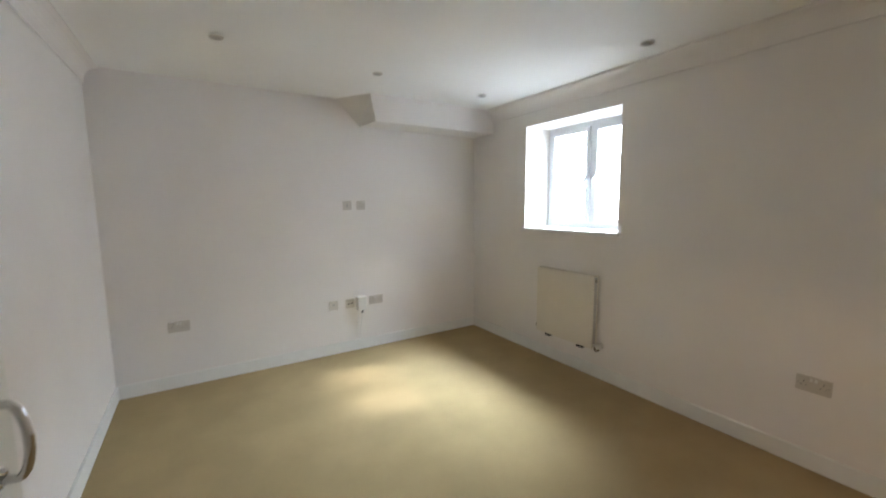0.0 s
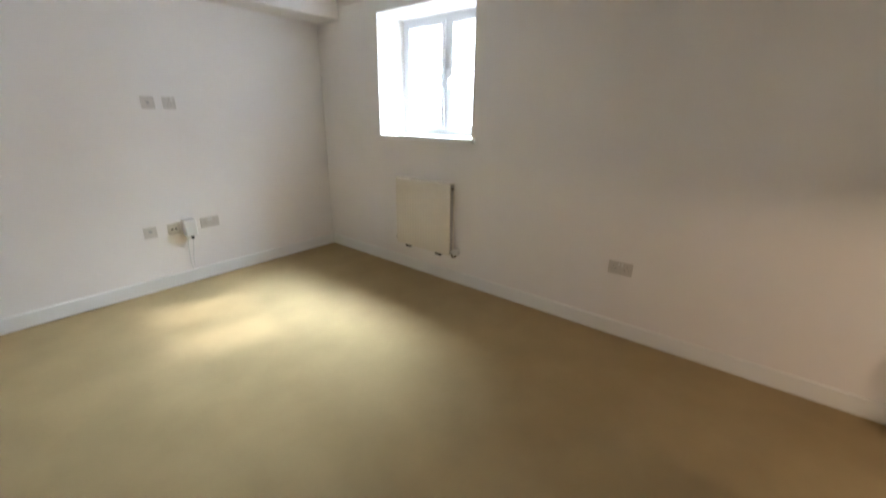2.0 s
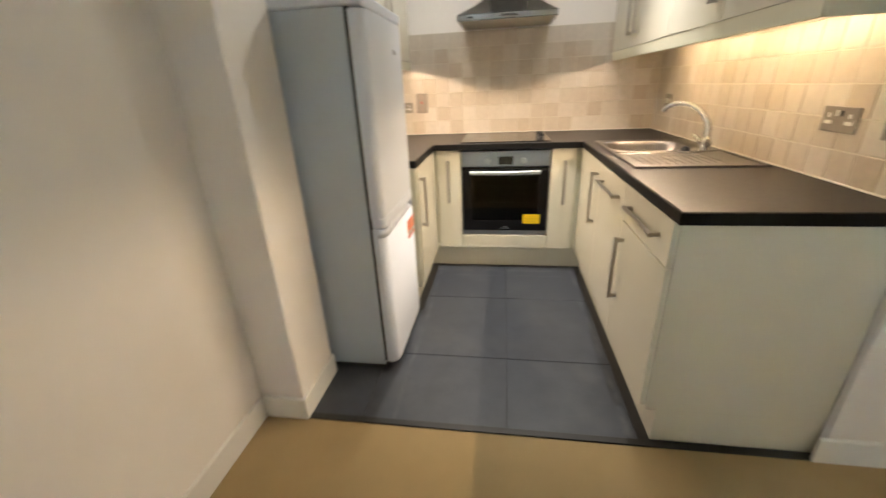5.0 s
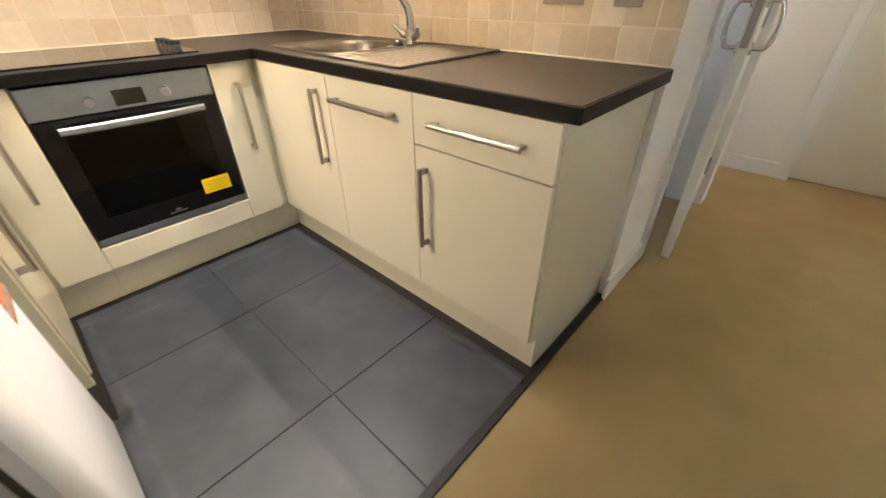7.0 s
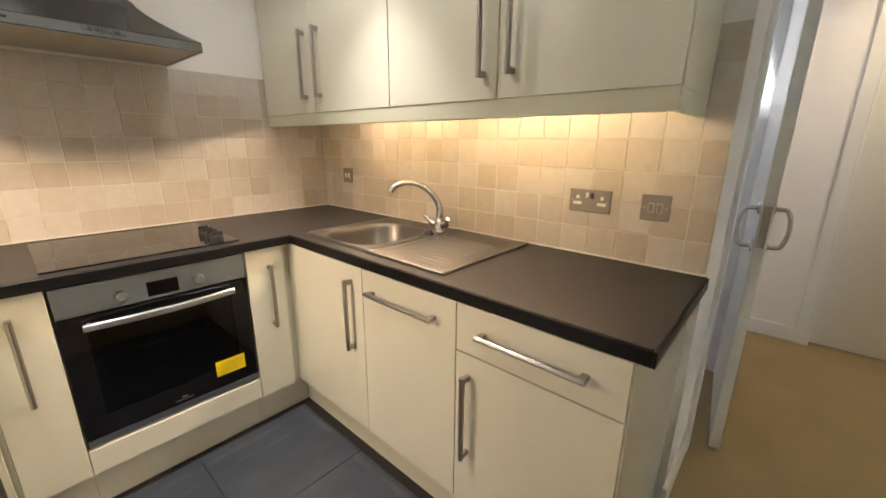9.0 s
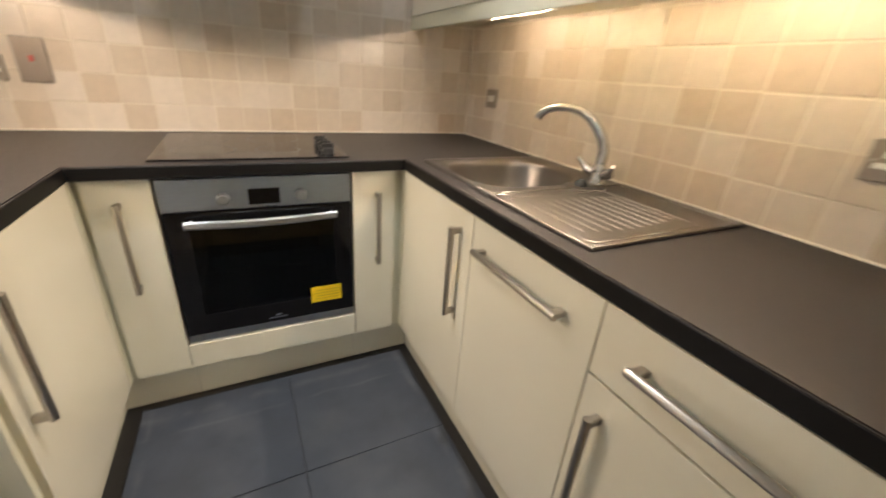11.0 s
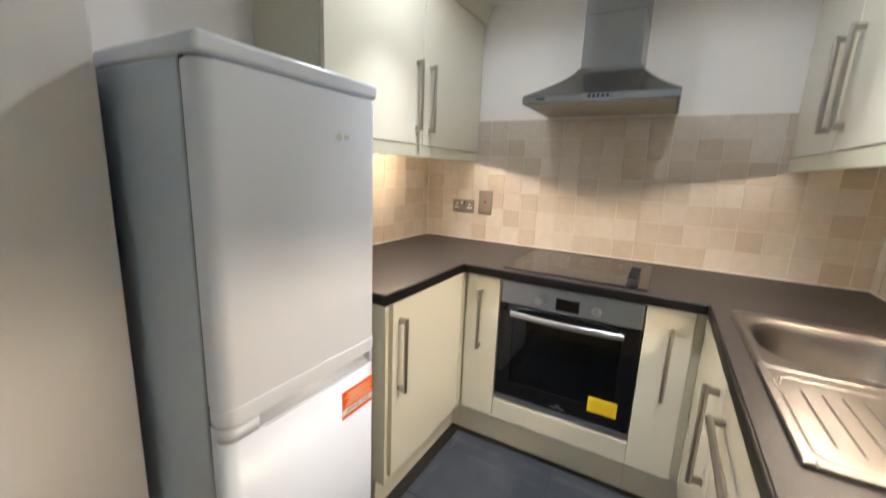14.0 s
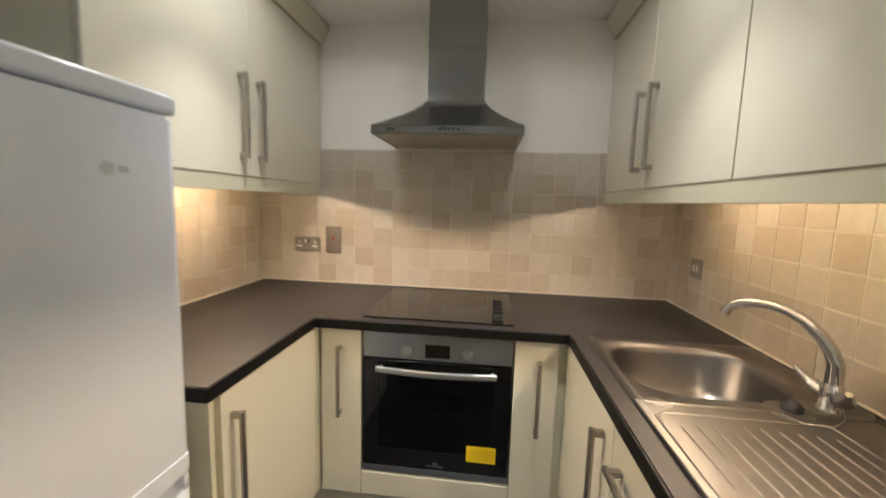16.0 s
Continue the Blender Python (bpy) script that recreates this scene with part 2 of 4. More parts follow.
M_TUBE = glowing("warm_tube", (1.0, 0.74, 0.50), 18.0)
M_TUBE_NEW = glowing("bright_warm_tube", (1.0, 0.74, 0.50), 56.0)
M_LAMP = glowing("lamp_face", (1.0, 0.95, 0.88), 130.0)
M_OUTSIDE = glowing("bright_outside", (0.72, 0.87, 1.0), 11.0)
M_BAR = material("leaded_bar_grey", (0.40, 0.37, 0.34), 0.5)
M_BRASS = material("aged_metal", (0.20, 0.16, 0.11), 0.4, 1.0)
M_DOOR = material("white_door_paint", (0.76, 0.75, 0.70), 0.4, vary=0.02, scale=4, bump=0.06, bump_scale=50)

# ---------------------------------------------------------------- mesh helpers


def part(name, bm, mat, parent=None, label=""):
    """Links a bmesh as one mesh object, under a thing or a part."""
    me = bpy.data.meshes.new(name)
    bm.to_mesh(me)
    bm.free()
    me.materials.append(mat)
    ob = new(name, me)
    if parent is not None:
        ob.parent = parent
    if label:
        ob["label"] = label
    return ob


def thing(name, label, category, group=""):
    return tagged(new(name), label, category, group)


def add_box(bm, lo, hi, bevel=0.0, seg=2):
    lo, hi = [min(a, b) for a, b in zip(lo, hi)], [max(a, b) for a, b in zip(lo, hi)]
    vs = [bm.verts.new((x, y, z)) for x in (lo[0], hi[0]) for y in (lo[1], hi[1]) for z in (lo[2], hi[2])]
    fs = [bm.faces.new([vs[i] for i in q]) for q in ((0, 1, 3, 2), (4, 6, 7, 5), (0, 4, 5, 1), (2, 3, 7, 6), (0, 2, 6, 4), (1, 5, 7, 3))]
    if bevel:
        edges = list({e for f in fs for e in f.edges})
        bmesh.ops.bevel(bm, geom=edges, offset=bevel, segments=seg, affect="EDGES", profile=0.5)
    return bm


def box(lo, hi, bevel=0.0, seg=2):
    return add_box(bmesh.new(), lo, hi, bevel, seg)


def add_tube(bm, points, r, sides=14, cap=True):
    """A round tube of radius r (or one radius a point) along a chain of points."""
    pts = [Vector(p) for p in points]
    radii = r if isinstance(r, (list, tuple)) else [r] * len(pts)
    rings, side = [], None
    for i, p in enumerate(pts):
        d = (pts[min(i + 1, len(pts) - 1)] - pts[max(i - 1, 0)]).normalized()
        if side is None:
            side = d.orthogonal().normalized()
        side = (side - d * side.dot(d)).normalized()
        up = d.cross(side)
        rings.append([bm.verts.new(p + radii[i] * (math.cos(a) * side + math.sin(a) * up)) for a in [2 * math.pi * k / sides for k in range(sides)]])
    for a, b in zip(rings, rings[1:]):
        for k in range(sides):
            f = bm.faces.new((a[k], a[(k + 1) % sides], b[(k + 1) % sides], b[k]))
            f.smooth = True
    if cap:
        bm.faces.new([bm.verts.new(v.co) for v in rings[0][::-1]])
        bm.faces.new([bm.verts.new(v.co) for v in rings[-1]])
    return bm


def tube(points, r, sides=14, cap=True):
    return add_tube(bmesh.new(), points, r, sides, cap)


def slab_cells(us, vs, filled, place, w0, w1):
    """A slab of a grid of cells: us and vs are the cuts, filled says which cells are there, place(u, v, w) gives the point."""
    bm, corner = bmesh.new(), {}

    def vert(i, j, w):
        if (i, j, w) not in corner:
            corner[i, j, w] = bm.verts.new(place(us[i], vs[j], w))
        return corner[i, j, w]

    there = {(i, j) for i in range(len(us) - 1) for j in range(len(vs) - 1) if filled((us[i] + us[i + 1]) / 2, (vs[j] + vs[j + 1]) / 2)}
    for i, j in there:
        for w in (w0, w1):
            bm.faces.new([vert(i, j, w), vert(i + 1, j, w), vert(i + 1, j + 1, w), vert(i, j + 1, w)])
        for di, dj, p, q in ((-1, 0, (i, j), (i, j + 1)), (1, 0, (i + 1, j), (i + 1, j + 1)), (0, -1, (i, j), (i + 1, j)), (0, 1, (i, j + 1), (i + 1, j + 1))):
            if (i + di, j + dj) not in there:
                bm.faces.new([vert(*p, w0), vert(*q, w0), vert(*q, w1), vert(*p, w1)])
    bmesh.ops.recalc_face_normals(bm, faces=bm.faces)
    return bm


def bar(label, lo, hi, mat, bevel=0.0, name="wall", kind="structure"):
    return tagged(part(name, box(lo, hi, bevel), mat), label, kind=kind)


def side_point(side, along, depth, z):
    """A point by its place along a wall and its distance out of it."""
    return {"W": (depth, along, z), "E": (XE - depth, along, z), "S": (along, depth, z)}[side]


def side_box(side, a0, a1, d0, d1, z0, z1, bevel=0.0, seg=2):
    return box(side_point(side, a0, d0, z0), side_point(side, a1, d1, z1), bevel, seg)


# ---------------------------------------------------------------- floors
bar("pale beige cut-pile carpet through living room and hall", (-2.6, 2.125, -0.06), (2.45, 6.62, 0.0), M_CARPET, name="floor_living")
kitchen_floor = bar("dark grey slate-look vinyl tile kitchen floor", (-0.1, -0.1, -0.06), (2.3, 2.10, -0.004), M_JOINT, name="floor_kitchen")
bar("black threshold strip between carpet and kitchen floor", (0.0, 2.098, -0.05), (1.9, 2.127, 0.007), M_BLACK_TRIM, 0.002, name="threshold_trim")
bar("carpet of the hall beside the kitchen wall", (-2.6, 1.0, -0.06), (-0.14, 2.124, -0.001), M_CARPET, name="floor_hall")

# ---------------------------------------------------------------- walls
wall_south = bar("painted kitchen wall behind the hob", (-0.14, -0.20, 0), (2.45, -0.007, 2.5), M_WALL, name="wall_south")
wall_kitchen_west = bar("painted partition wall behind the sink", (-0.12, -0.007, 0), (-0.007, 2.0, 2.5), M_WALL, name="wall_kitchen_west")
wall_kitchen_east = bar("painted kitchen wall behind the fridge", (XE + 0.007, -0.007, 0), (XE + 0.3, 1.95, 2.5), M_WALL, name="wall_kitchen_east")
bar("painted pier beside the fridge", (1.912, 1.828, 0), (2.45, 2.12, 2.5), M_WALL, 0.006, name="wall_pier")
for lo, hi in (((-0.43, 2.0, 0), (-0.007, 2.118, 2.5)), ((-1.36, 2.0, 0), (-1.21, 2.118, 2.5)), ((-1.21, 2.0, 2.03), (-0.43, 2.118, 2.5))):
    bar("painted wall stub at the end of the worktop", lo, hi, M_WALL, name="wall_stub")
for lo, hi in (((-0.43, 2.118, 0), (-0.365, 2.136, 2.09)), ((-1.21, 2.118, 2.03), (-0.43, 2.136, 2.09)), ((-0.445, 2.0, 0), (-0.431, 2.124, 2.03)), ((-1.209, 2.0, 0), (-1.195, 2.124, 2.03))):
    bar("white painted door frame in the wall stub", lo, hi, M_GLOSS, 0.003, name="trim_stub_door")
bar("white painted wall with television sockets", (-1.36, YN, 0), (2.5, YN + 0.14, 2.5), M_WALL, name="wall_north")
WY0, WY1, WZ0, WZ1 = 4.645, 5.645, 1.204, 2.160
for lo, hi in (((XL, 2.12, 0), (2.56, WY0, 2.5)), ((XL, WY1, 0), (2.56, YN, 2.5)), ((XL, WY0, 0), (2.56, WY1, WZ0)), ((XL, WY0, WZ1), (2.56, WY1, 2.5))):
    bar("white painted wall round the window", lo, hi, M_WALL, name="wall_east")
DY0, DY1 = 2.20, 3.12
for lo, hi in (((XW - 0.14, DY1, 0), (XW, YN, 2.5)), ((XW - 0.14, DY0, 2.04), (XW, DY1, 2.5)), ((XW - 0.14, 2.118, 0), (XW, DY0, 2.5))):
    bar("white painted wall beside the hall doorway", lo, hi, M_WALL, name="wall_west")
for lo, hi in (((-2.2, 1.0, 0), (-2.02, 2.53, 2.5)), ((-2.2, 3.36, 0), (-2.02, 4.5, 2.5)), ((-2.2, 2.53, 2.05), (-2.02, 3.36, 2.5)),
               ((-2.02, 4.4, 0), (XW - 0.14, 4.5, 2.5)), ((-2.02, 0.9, 0), (-0.12, 1.0, 2.5)), ((-1.5, 1.6, 0), (-1.36, 2.118, 2.5))):
    bar("cream painted hall wall", lo, hi, M_WALL, name="wall_hall")
bar("white ceiling over living room and hall", (-2.2, 2.06, CEIL), (2.56, YN + 0.1, CEIL + 0.1), M_CEIL, name="ceiling_living")
bar("white kitchen ceiling", (-0.14, -0.1, KCEIL), (2.45, 2.10, KCEIL + 0.08), M_CEIL, name="ceiling_kitchen")

# boxing below the ceiling
bm = bmesh.new()
pts = [(0.52, YN, CEIL), (0.73, 6.14, CEIL), (0.775, 6.14, 2.17), (0.75, YN, 2.17)]
left = [bm.verts.new(p) for p in pts]
right = [bm.verts.new((XL, p[1], p[2])) for p in pts]
for k in range(4):
    bm.faces.new((left[k], left[(k + 1) % 4], right[(k + 1) % 4], right[k]))
bm.faces.new(left[::-1])
bm.faces.new(right)
bmesh.ops.recalc_face_normals(bm, faces=bm.faces)
tagged(part("boxing_north", bm, M_WALL), "painted boxing under the ceiling with a slanted end", kind="structure")


def coving(name, label, x, y0, y1, out, size):
    bm = bmesh.new()
    prof = [(0, 0), (out * (size + 0.012), 0), (out * (size + 0.012), -0.012), (out * size, -0.012)]
    prof += [(out * (0.012 + (size - 0.012) * (1 - math.sin(a))), -0.016 - size * 1.1 * (1 - math.cos(a))) for a in [math.pi / 2 * k / 6 for k in range(7)]]
    prof += [(out * 0.012, -size * 1.1 - 0.028), (0, -size * 1.1 - 0.028)]
    ends = [[bm.verts.new((x + px, y, CEIL + pz)) for px, pz in prof] for y in (y0, y1)]
    for k in range(len(prof)):
        n = (k + 1) % len(prof)
        bm.faces.new((ends[0][k], ends[0][n], ends[1][n], ends[1][k]))
    bm.faces.new(ends[0][::-1])
    bm.faces.new(ends[1])
    bmesh.ops.recalc_face_normals(bm, faces=bm.faces)
    return tagged(part(name, bm, M_WALL), label, kind="structure")


coving("coving_east", "painted plaster coving above the window", XL, 2.13, 6.14, -1, 0.085)
coving("coving_west", "painted plaster coving along the ceiling", XW, 2.12, YN, 1, 0.08)


def skirting(lo, hi, out):
    """A skirting board: a flat board with a rounded top, thin on its outer side."""
    bm = bmesh.new()
    add_box(bm, lo, hi, 0.005, 2)
    return tagged(part("baseboard", bm, M_GLOSS), "white painted skirting board", kind="structure")


SK, SH = 0.016, 0.105
skirting((XW, YN - SK, 0), (XL, YN, SH), "S")
skirting((XL - SK, 2.12 + SK, 0), (XL, YN - SK, SH), "W")
skirting((XW, DY1 + 0.07, 0), (XW + SK, YN - SK, SH), "E")
skirting((1.900, 2.12, 0), (XL - SK, 2.12 + SK, SH), "N")
skirting((1.912 - SK, 1.828, 0), (1.912, 2.12 + SK, SH), "W")
skirting((-0.364, 2.118, 0), (0.028, 2.118 + SK, SH), "N")
skirting((-2.02, 1.0, 0), (-2.02 + SK, 2.47, SH), "E")

# ---------------------------------------------------------------- window
window = tagged(part("window_1", box((2.42, WY0, WZ0), (2.48, WY0 + 0.045, WZ1), 0.004), M_UPVC), "white two-light casement window with glazing bars", kind="structure")
FX0, FX1 = 2.42, 2.48
MID = 5.135
for lo, hi in (((FX0, WY1 - 0.045, WZ0), (FX1, WY1, WZ1)), ((FX0, WY0 + 0.045, WZ0), (FX1, WY1 - 0.045, WZ0 + 0.05)),
               ((FX0, WY0 + 0.045, WZ1 - 0.045), (FX1, WY1 - 0.045, WZ1)), ((FX0, MID - 0.022, WZ0 + 0.05), (FX1, MID + 0.022, WZ1 - 0.045))):
    part("window_frame", box(lo, hi, 0.004), M_UPVC, window)
for y0, y1 in ((WY0 + 0.047, MID - 0.024), (MID + 0.024, WY1 - 0.047)):
    z0, z1, w = WZ0 + 0.052, WZ1 - 0.047, 0.036
    bm = bmesh.new()
    for lo, hi in (((2.405, y0, z0), (2.465, y0 + w, z1)), ((2.405, y1 - w, z0), (2.465, y1, z1)),
                   ((2.405, y0 + w, z0), (2.465, y1 - w, z0 + w)), ((2.405, y0 + w, z1 - w), (2.465, y1 - w, z1))):
        add_box(bm, lo, hi, 0.004)
    sash = part("casement", bm, M_UPVC, window)
    pane = part("pane", box((2.436, y0 + w, z0 + w), (2.442, y1 - w, z1 - w)), M_GLASS, window)
    pane.visible_shadow = False
    part("glazing_bar", box((2.430, (y0 + y1) / 2 - 0.005, z0 + w), (2.448, (y0 + y1) / 2 + 0.005, z1 - w), 0.002), M_BAR, window)
    for k in (1, 2):
        zz = z0 + w + (z1 - z0 - 2 * w) * k / 3
        part("glazing_bar", box((2.4305, y0 + w, zz - 0.005), (2.4475, y1 - w, zz + 0.005), 0.002), M_BAR, window)
    hy = y0 + 0.016 if y0 > MID else y1 - 0.016
    bm = box((2.390, hy - 0.012, 1.60), (2.405, hy + 0.012, 1.69), 0.004)
    add_tube(bm, [(2.392, hy, 1.66), (2.372, hy, 1.655), (2.362, hy, 1.62), (2.362, hy, 1.56)], [0.008, 0.008, 0.009, 0.007])
    part("window_handle", bm, M_UPVC, window)
part("window_sill", box((2.07, WY0 - 0.035, WZ0 - 0.03), (2.42, WY1 + 0.02, WZ0 + 0.002), 0.006), M_GLOSS, window)
tagged(part("backdrop_outside", box((6.0, -1.0, -1.0), (6.05, 11.0, 4.0)), M_OUTSIDE), "pale bright distance outside the window", kind="structure")
tagged(part("ground_outside", box((2.6, -3.0, 0.5), (6.0, 12.0, 0.6)), material("pale_paving", (0.58, 0.58, 0.57), 0.9, vary=0.1)), "pale paving outside the window", kind="structure")

# ---------------------------------------------------------------- doors


def d_handle(bm, base, out, z, length=0.15):
    """A bow handle that stands out of a door's face, with round feet."""
    b, o = Vector(base), Vector(out).normalized()
    h = length / 2
    pts = [b + o * 0.002 + Vector((0, 0, z + h)), b + o * 0.035 + Vector((0, 0, z + h))]
    pts += [b + o * (0.035 + 0.025 * math.sin(a)) + Vector((0, 0, z + h * math.cos(a))) for a in [math.pi * k / 10 for k in range(1, 10)]]
    pts += [b + o * 0.035 + Vector((0, 0, z - h)), b + o * 0.002 + Vector((0, 0, z - h))]
    add_tube(bm, pts, 0.0085, 12)
    for s in (1, -1):
        p = b + Vector((0, 0, z + s * h))
        add_tube(bm, [p, p + o * 0.006, p + o * 0.008], [0.023, 0.022, 0.012], 18)
    return bm


def door_leaf(name, hinge, angle, width, label, handles=(1, -1)):
    """A flush door leaf; angle in degrees from the x axis, about its hinge."""
    ob = thing(name, label, "door")
    ob["kind"] = "structure"
    slab = part("leaf", box((0, -0.02, 0.012), (width, 0.02, 1.985), 0.003), M_DOOR, ob)
    for s in handles:
        part("door_handle", d_handle(bmesh.new(), (width - 0.06, s * 0.02, 0), (0, s, 0), 1.0), M_CHROME, slab, "chrome bow handle")
    for z in (0.25, 1.0, 1.75):
        part("hinge", tube([(0.0, 0.024, z - 0.05), (0.0, 0.024, z + 0.05)], 0.006, 10), M_STEEL, slab)
    part("latch_plate", box((width - 0.001, -0.012, 0.93), (width + 0.0015, 0.012, 1.09)), M_STEEL, slab)
    ob.matrix_basis = pose(*hinge, 0, 0, 0, angle)
    return ob


door_leaf("door_1", (-1.198, 3.182), 73.5, 0.78, "white flush door standing open against the wall")
door_leaf("door_2", (-1.192, 2.142), 6.2, 0.735, "white flush door standing ajar in the wall stub")
for lo, hi in (((XW - 0.145, DY1 - 0.02, 0), (XW + 0.005, DY1 + 0.0, 2.06)), ((XW, DY1, 0), (XW + 0.016, DY1 + 0.065, 2.10)),
               ((XW - 0.145, DY0, 2.02), (XW + 0.005, DY1 - 0.02, 2.045)), ((XW, DY0, 2.045), (XW + 0.016, DY1, 2.10))):
    bar("white painted door lining", lo, hi, M_GLOSS, 0.003, name="trim_door")
front_door = tagged(part("door_3", box((-2.10, 2.545, 0.01), (-2.055, 3.345, 2.03), 0.003), M_DOOR), "cream flush front door closed at the hall's end", kind="structure")
part("letter_plate", box((-2.058, 2.80, 0.94), (-2.046, 3.07, 1.01), 0.004), M_BRASS, front_door, "dark metal letter plate")
part("letter_flap", box((-2.048, 2.815, 0.952), (-2.042, 3.055, 0.998), 0.002), M_WHITE, front_door)
for lo, hi in (((-2.06, 2.53, 0), (-2.0, 2.545, 2.05)), ((-2.02, 2.465, 0), (-2.003, 2.53, 2.11)), ((-2.06, 3.345, 0), (-2.0, 3.36, 2.05))):
    bar("cream painted front door frame", lo, hi, M_GLOSS, 0.002, name="trim_front_door")

# ---------------------------------------------------------------- radiator
rad = thing("radiator", "cream panel radiator on the wall below the window", "radiator")
RX, RY0, RY1, RZ0, RZ1 = 2.018, 4.775, 5.385, 0.255, 0.850
bm = bmesh.new()
n = 19
for layer_x, d in ((RX, 0.012), (RX + 0.052, 0.012)):
    add_box(bm, (layer_x, RY0, RZ0), (layer_x + d, RY1, RZ1), 0.004)
part("panel", bm, M_RAD, rad)
for k in range(n):
    yy = RY0 + 0.03 + (RY1 - RY0 - 0.06) * k / (n - 1)
    part("flute", box((RX - 0.0012, yy - 0.009, RZ0 + 0.035), (RX + 0.004, yy + 0.009, RZ1 - 0.035), 0.003, 1), M_RAD, rad)
part("top_grille", box((RX + 0.004, RY0 + 0.004, RZ1 - 0.004), (RX + 0.062, RY1 - 0.004, RZ1 + 0.006), 0.003), M_RAD, rad)
# Plain block whose grey carries the shade of the gap between the panels.
part("convector", box((RX + 0.0125, RY0 + 0.004, RZ0 + 0.012), (RX + 0.0515, RY1 - 0.004, RZ1 - 0.006)), M_GREY, rad, "grey convector block toned for the shaded gap between the panels")
for yy in (RY0 + 0.12, RY1 - 0.14):
    part("bracket", box((RX + 0.06, yy, RZ0 - 0.012), (XL, yy + 0.035, RZ1 - 0.06), 0.002), M_DARK, rad)
part("valve", tube([(RX + 0.03, RY0 + 0.004, RZ0 + 0.03), (RX + 0.03, RY0 - 0.018, RZ0 + 0.03), (RX + 0.03, RY0 - 0.020, RZ0 + 0.03), (RX + 0.03, RY0 - 0.045, RZ0 + 0.034), (RX + 0.03, RY0 - 0.072, RZ0 + 0.038), (RX + 0.03, RY0 - 0.078, RZ0 + 0.039)],
                   [0.010, 0.011, 0.021, 0.024, 0.023, 0.016], 18), M_WHITE, rad, "white thermostatic valve head")
part("pipe", tube([(RX + 0.03, RY0 - 0.010, RZ0 + 0.034), (RX + 0.03, RY0 - 0.010, RZ0 - 0.006), (RX + 0.04, RY0 - 0.010, RZ0 - 0.018), (XL + 0.002, RY0 - 0.010, RZ0 - 0.022)], 0.0075), M_BRASS, rad)
part("tail", tube([(RX + 0.03, RY1 + 0.002, RZ0 + 0.03), (RX + 0.03, RY1 + 0.022, RZ0 + 0.03), (RX + 0.03, RY1 + 0.024, RZ0 + 0.055)], 0.0085), M_BRASS, rad)
for yy in (RY0 + 0.10, RY1 - 0.16):
    part("foot_bracket", box((RX + 0.006, yy, RZ0 - 0.022), (XL - 0.004, yy + 0.060, RZ0 - 0.002), 0.003), M_DARK, rad)
part("bleed_valve", tube([(RX + 0.03, RY0 - 0.008, RZ1 - 0.035), (RX + 0.03, RY0 + 0.004, RZ1 - 0.035)], 0.009), M_BRASS, rad)

# ---------------------------------------------------------------- sockets


def plate(label, category, at, right, out, w, h, mat, fittings, screws=True):
    """A wall plate at a place on a wall: right and out are its axes; fittings are (x, z, width, height, material, proud)."""
    r, o = Vector(right), Vector(out)
    m = Matrix((Vector((r.x, o.x, 0, at[0])), Vector((r.y, o.y, 0, at[1])), Vector((0, 0, 1, at[2])), Vector((0, 0, 0, 1))))
    ob = thing(category.replace(" ", "_"), label, category)
    part("face_plate", box((-w / 2, 0, -h / 2), (w / 2, 0.007, h / 2), 0.002), mat, ob)
    for fx, fz, fw, fh, fm, proud in fittings:
        part("rocker" if proud > 0.002 else "pin_slot", box((fx - fw / 2, 0.004, fz - fh / 2), (fx + fw / 2, 0.007 + proud, fz + fh / 2), 0.0006, 1), fm, ob)
    if screws:
        for s in (-1, 1):
            part("screw", tube([(s * (w / 2 - 0.012), 0.006, 0), (s * (w / 2 - 0.012), 0.008, 0)], 0.003, 8), M_DARK if mat is M_STEEL_H else M_GREY, ob)
    ob.matrix_basis = m
    return ob


def pins(x, mat):
    return [(x, 0.012, 0.004, 0.008, mat, 0.0005), (x - 0.011, -0.008, 0.007, 0.004, mat, 0.0005), (x + 0.011, -0.008, 0.007, 0.004, mat, 0.0005)]


def inserts(x):
    return [(x, 0.012, 0.011, 0.013, M_WHITE, 0.001), (x, -0.010, 0.032, 0.011, M_WHITE, 0.001)]


ROCK = [(-0.010, 0.024, 0.011, 0.016, M_WHITE, 0.004), (0.010, 0.024, 0.011, 0.016, M_WHITE, 0.004)]
STEEL_ROCK = [(-0.009, 0.020, 0.010, 0.018, M_DARK, 0.003), (0.009, 0.020, 0.010, 0.018, M_WHITE, 0.003)]
DOUBLE = pins(-0.04, M_DARK) + pins(0.04, M_DARK) + ROCK
STEEL_DOUBLE = inserts(-0.044) + inserts(0.044) + STEEL_ROCK
ny = YN - 0.0
plate("grey satin double wall socket near the skirting", "wall socket", (-0.798, ny, 0.494), (-1, 0, 0), (0, -1, 0), 0.146, 0.086, M_PLATE, DOUBLE)
plate("grey satin television plate on the wall", "television socket", (0.597, ny, 1.431), (-1, 0, 0), (0, -1, 0), 0.086, 0.086, M_PLATE, [(0, 0, 0.02, 0.02, M_GREY, 0.001)])
plate("grey satin single wall socket at screen height", "wall socket", (0.733, ny, 1.431), (-1, 0, 0), (0, -1, 0), 0.086, 0.086, M_PLATE, pins(0, M_DARK) + [(-0.02, 0.024, 0.011, 0.016, M_WHITE, 0.004)])
plate("grey satin telephone socket near the skirting", "telephone socket", (0.430, ny, 0.478), (-1, 0, 0), (0, -1, 0), 0.086, 0.086, M_PLATE, [(0, 0.008, 0.024, 0.02, M_GREY, 0.001)])
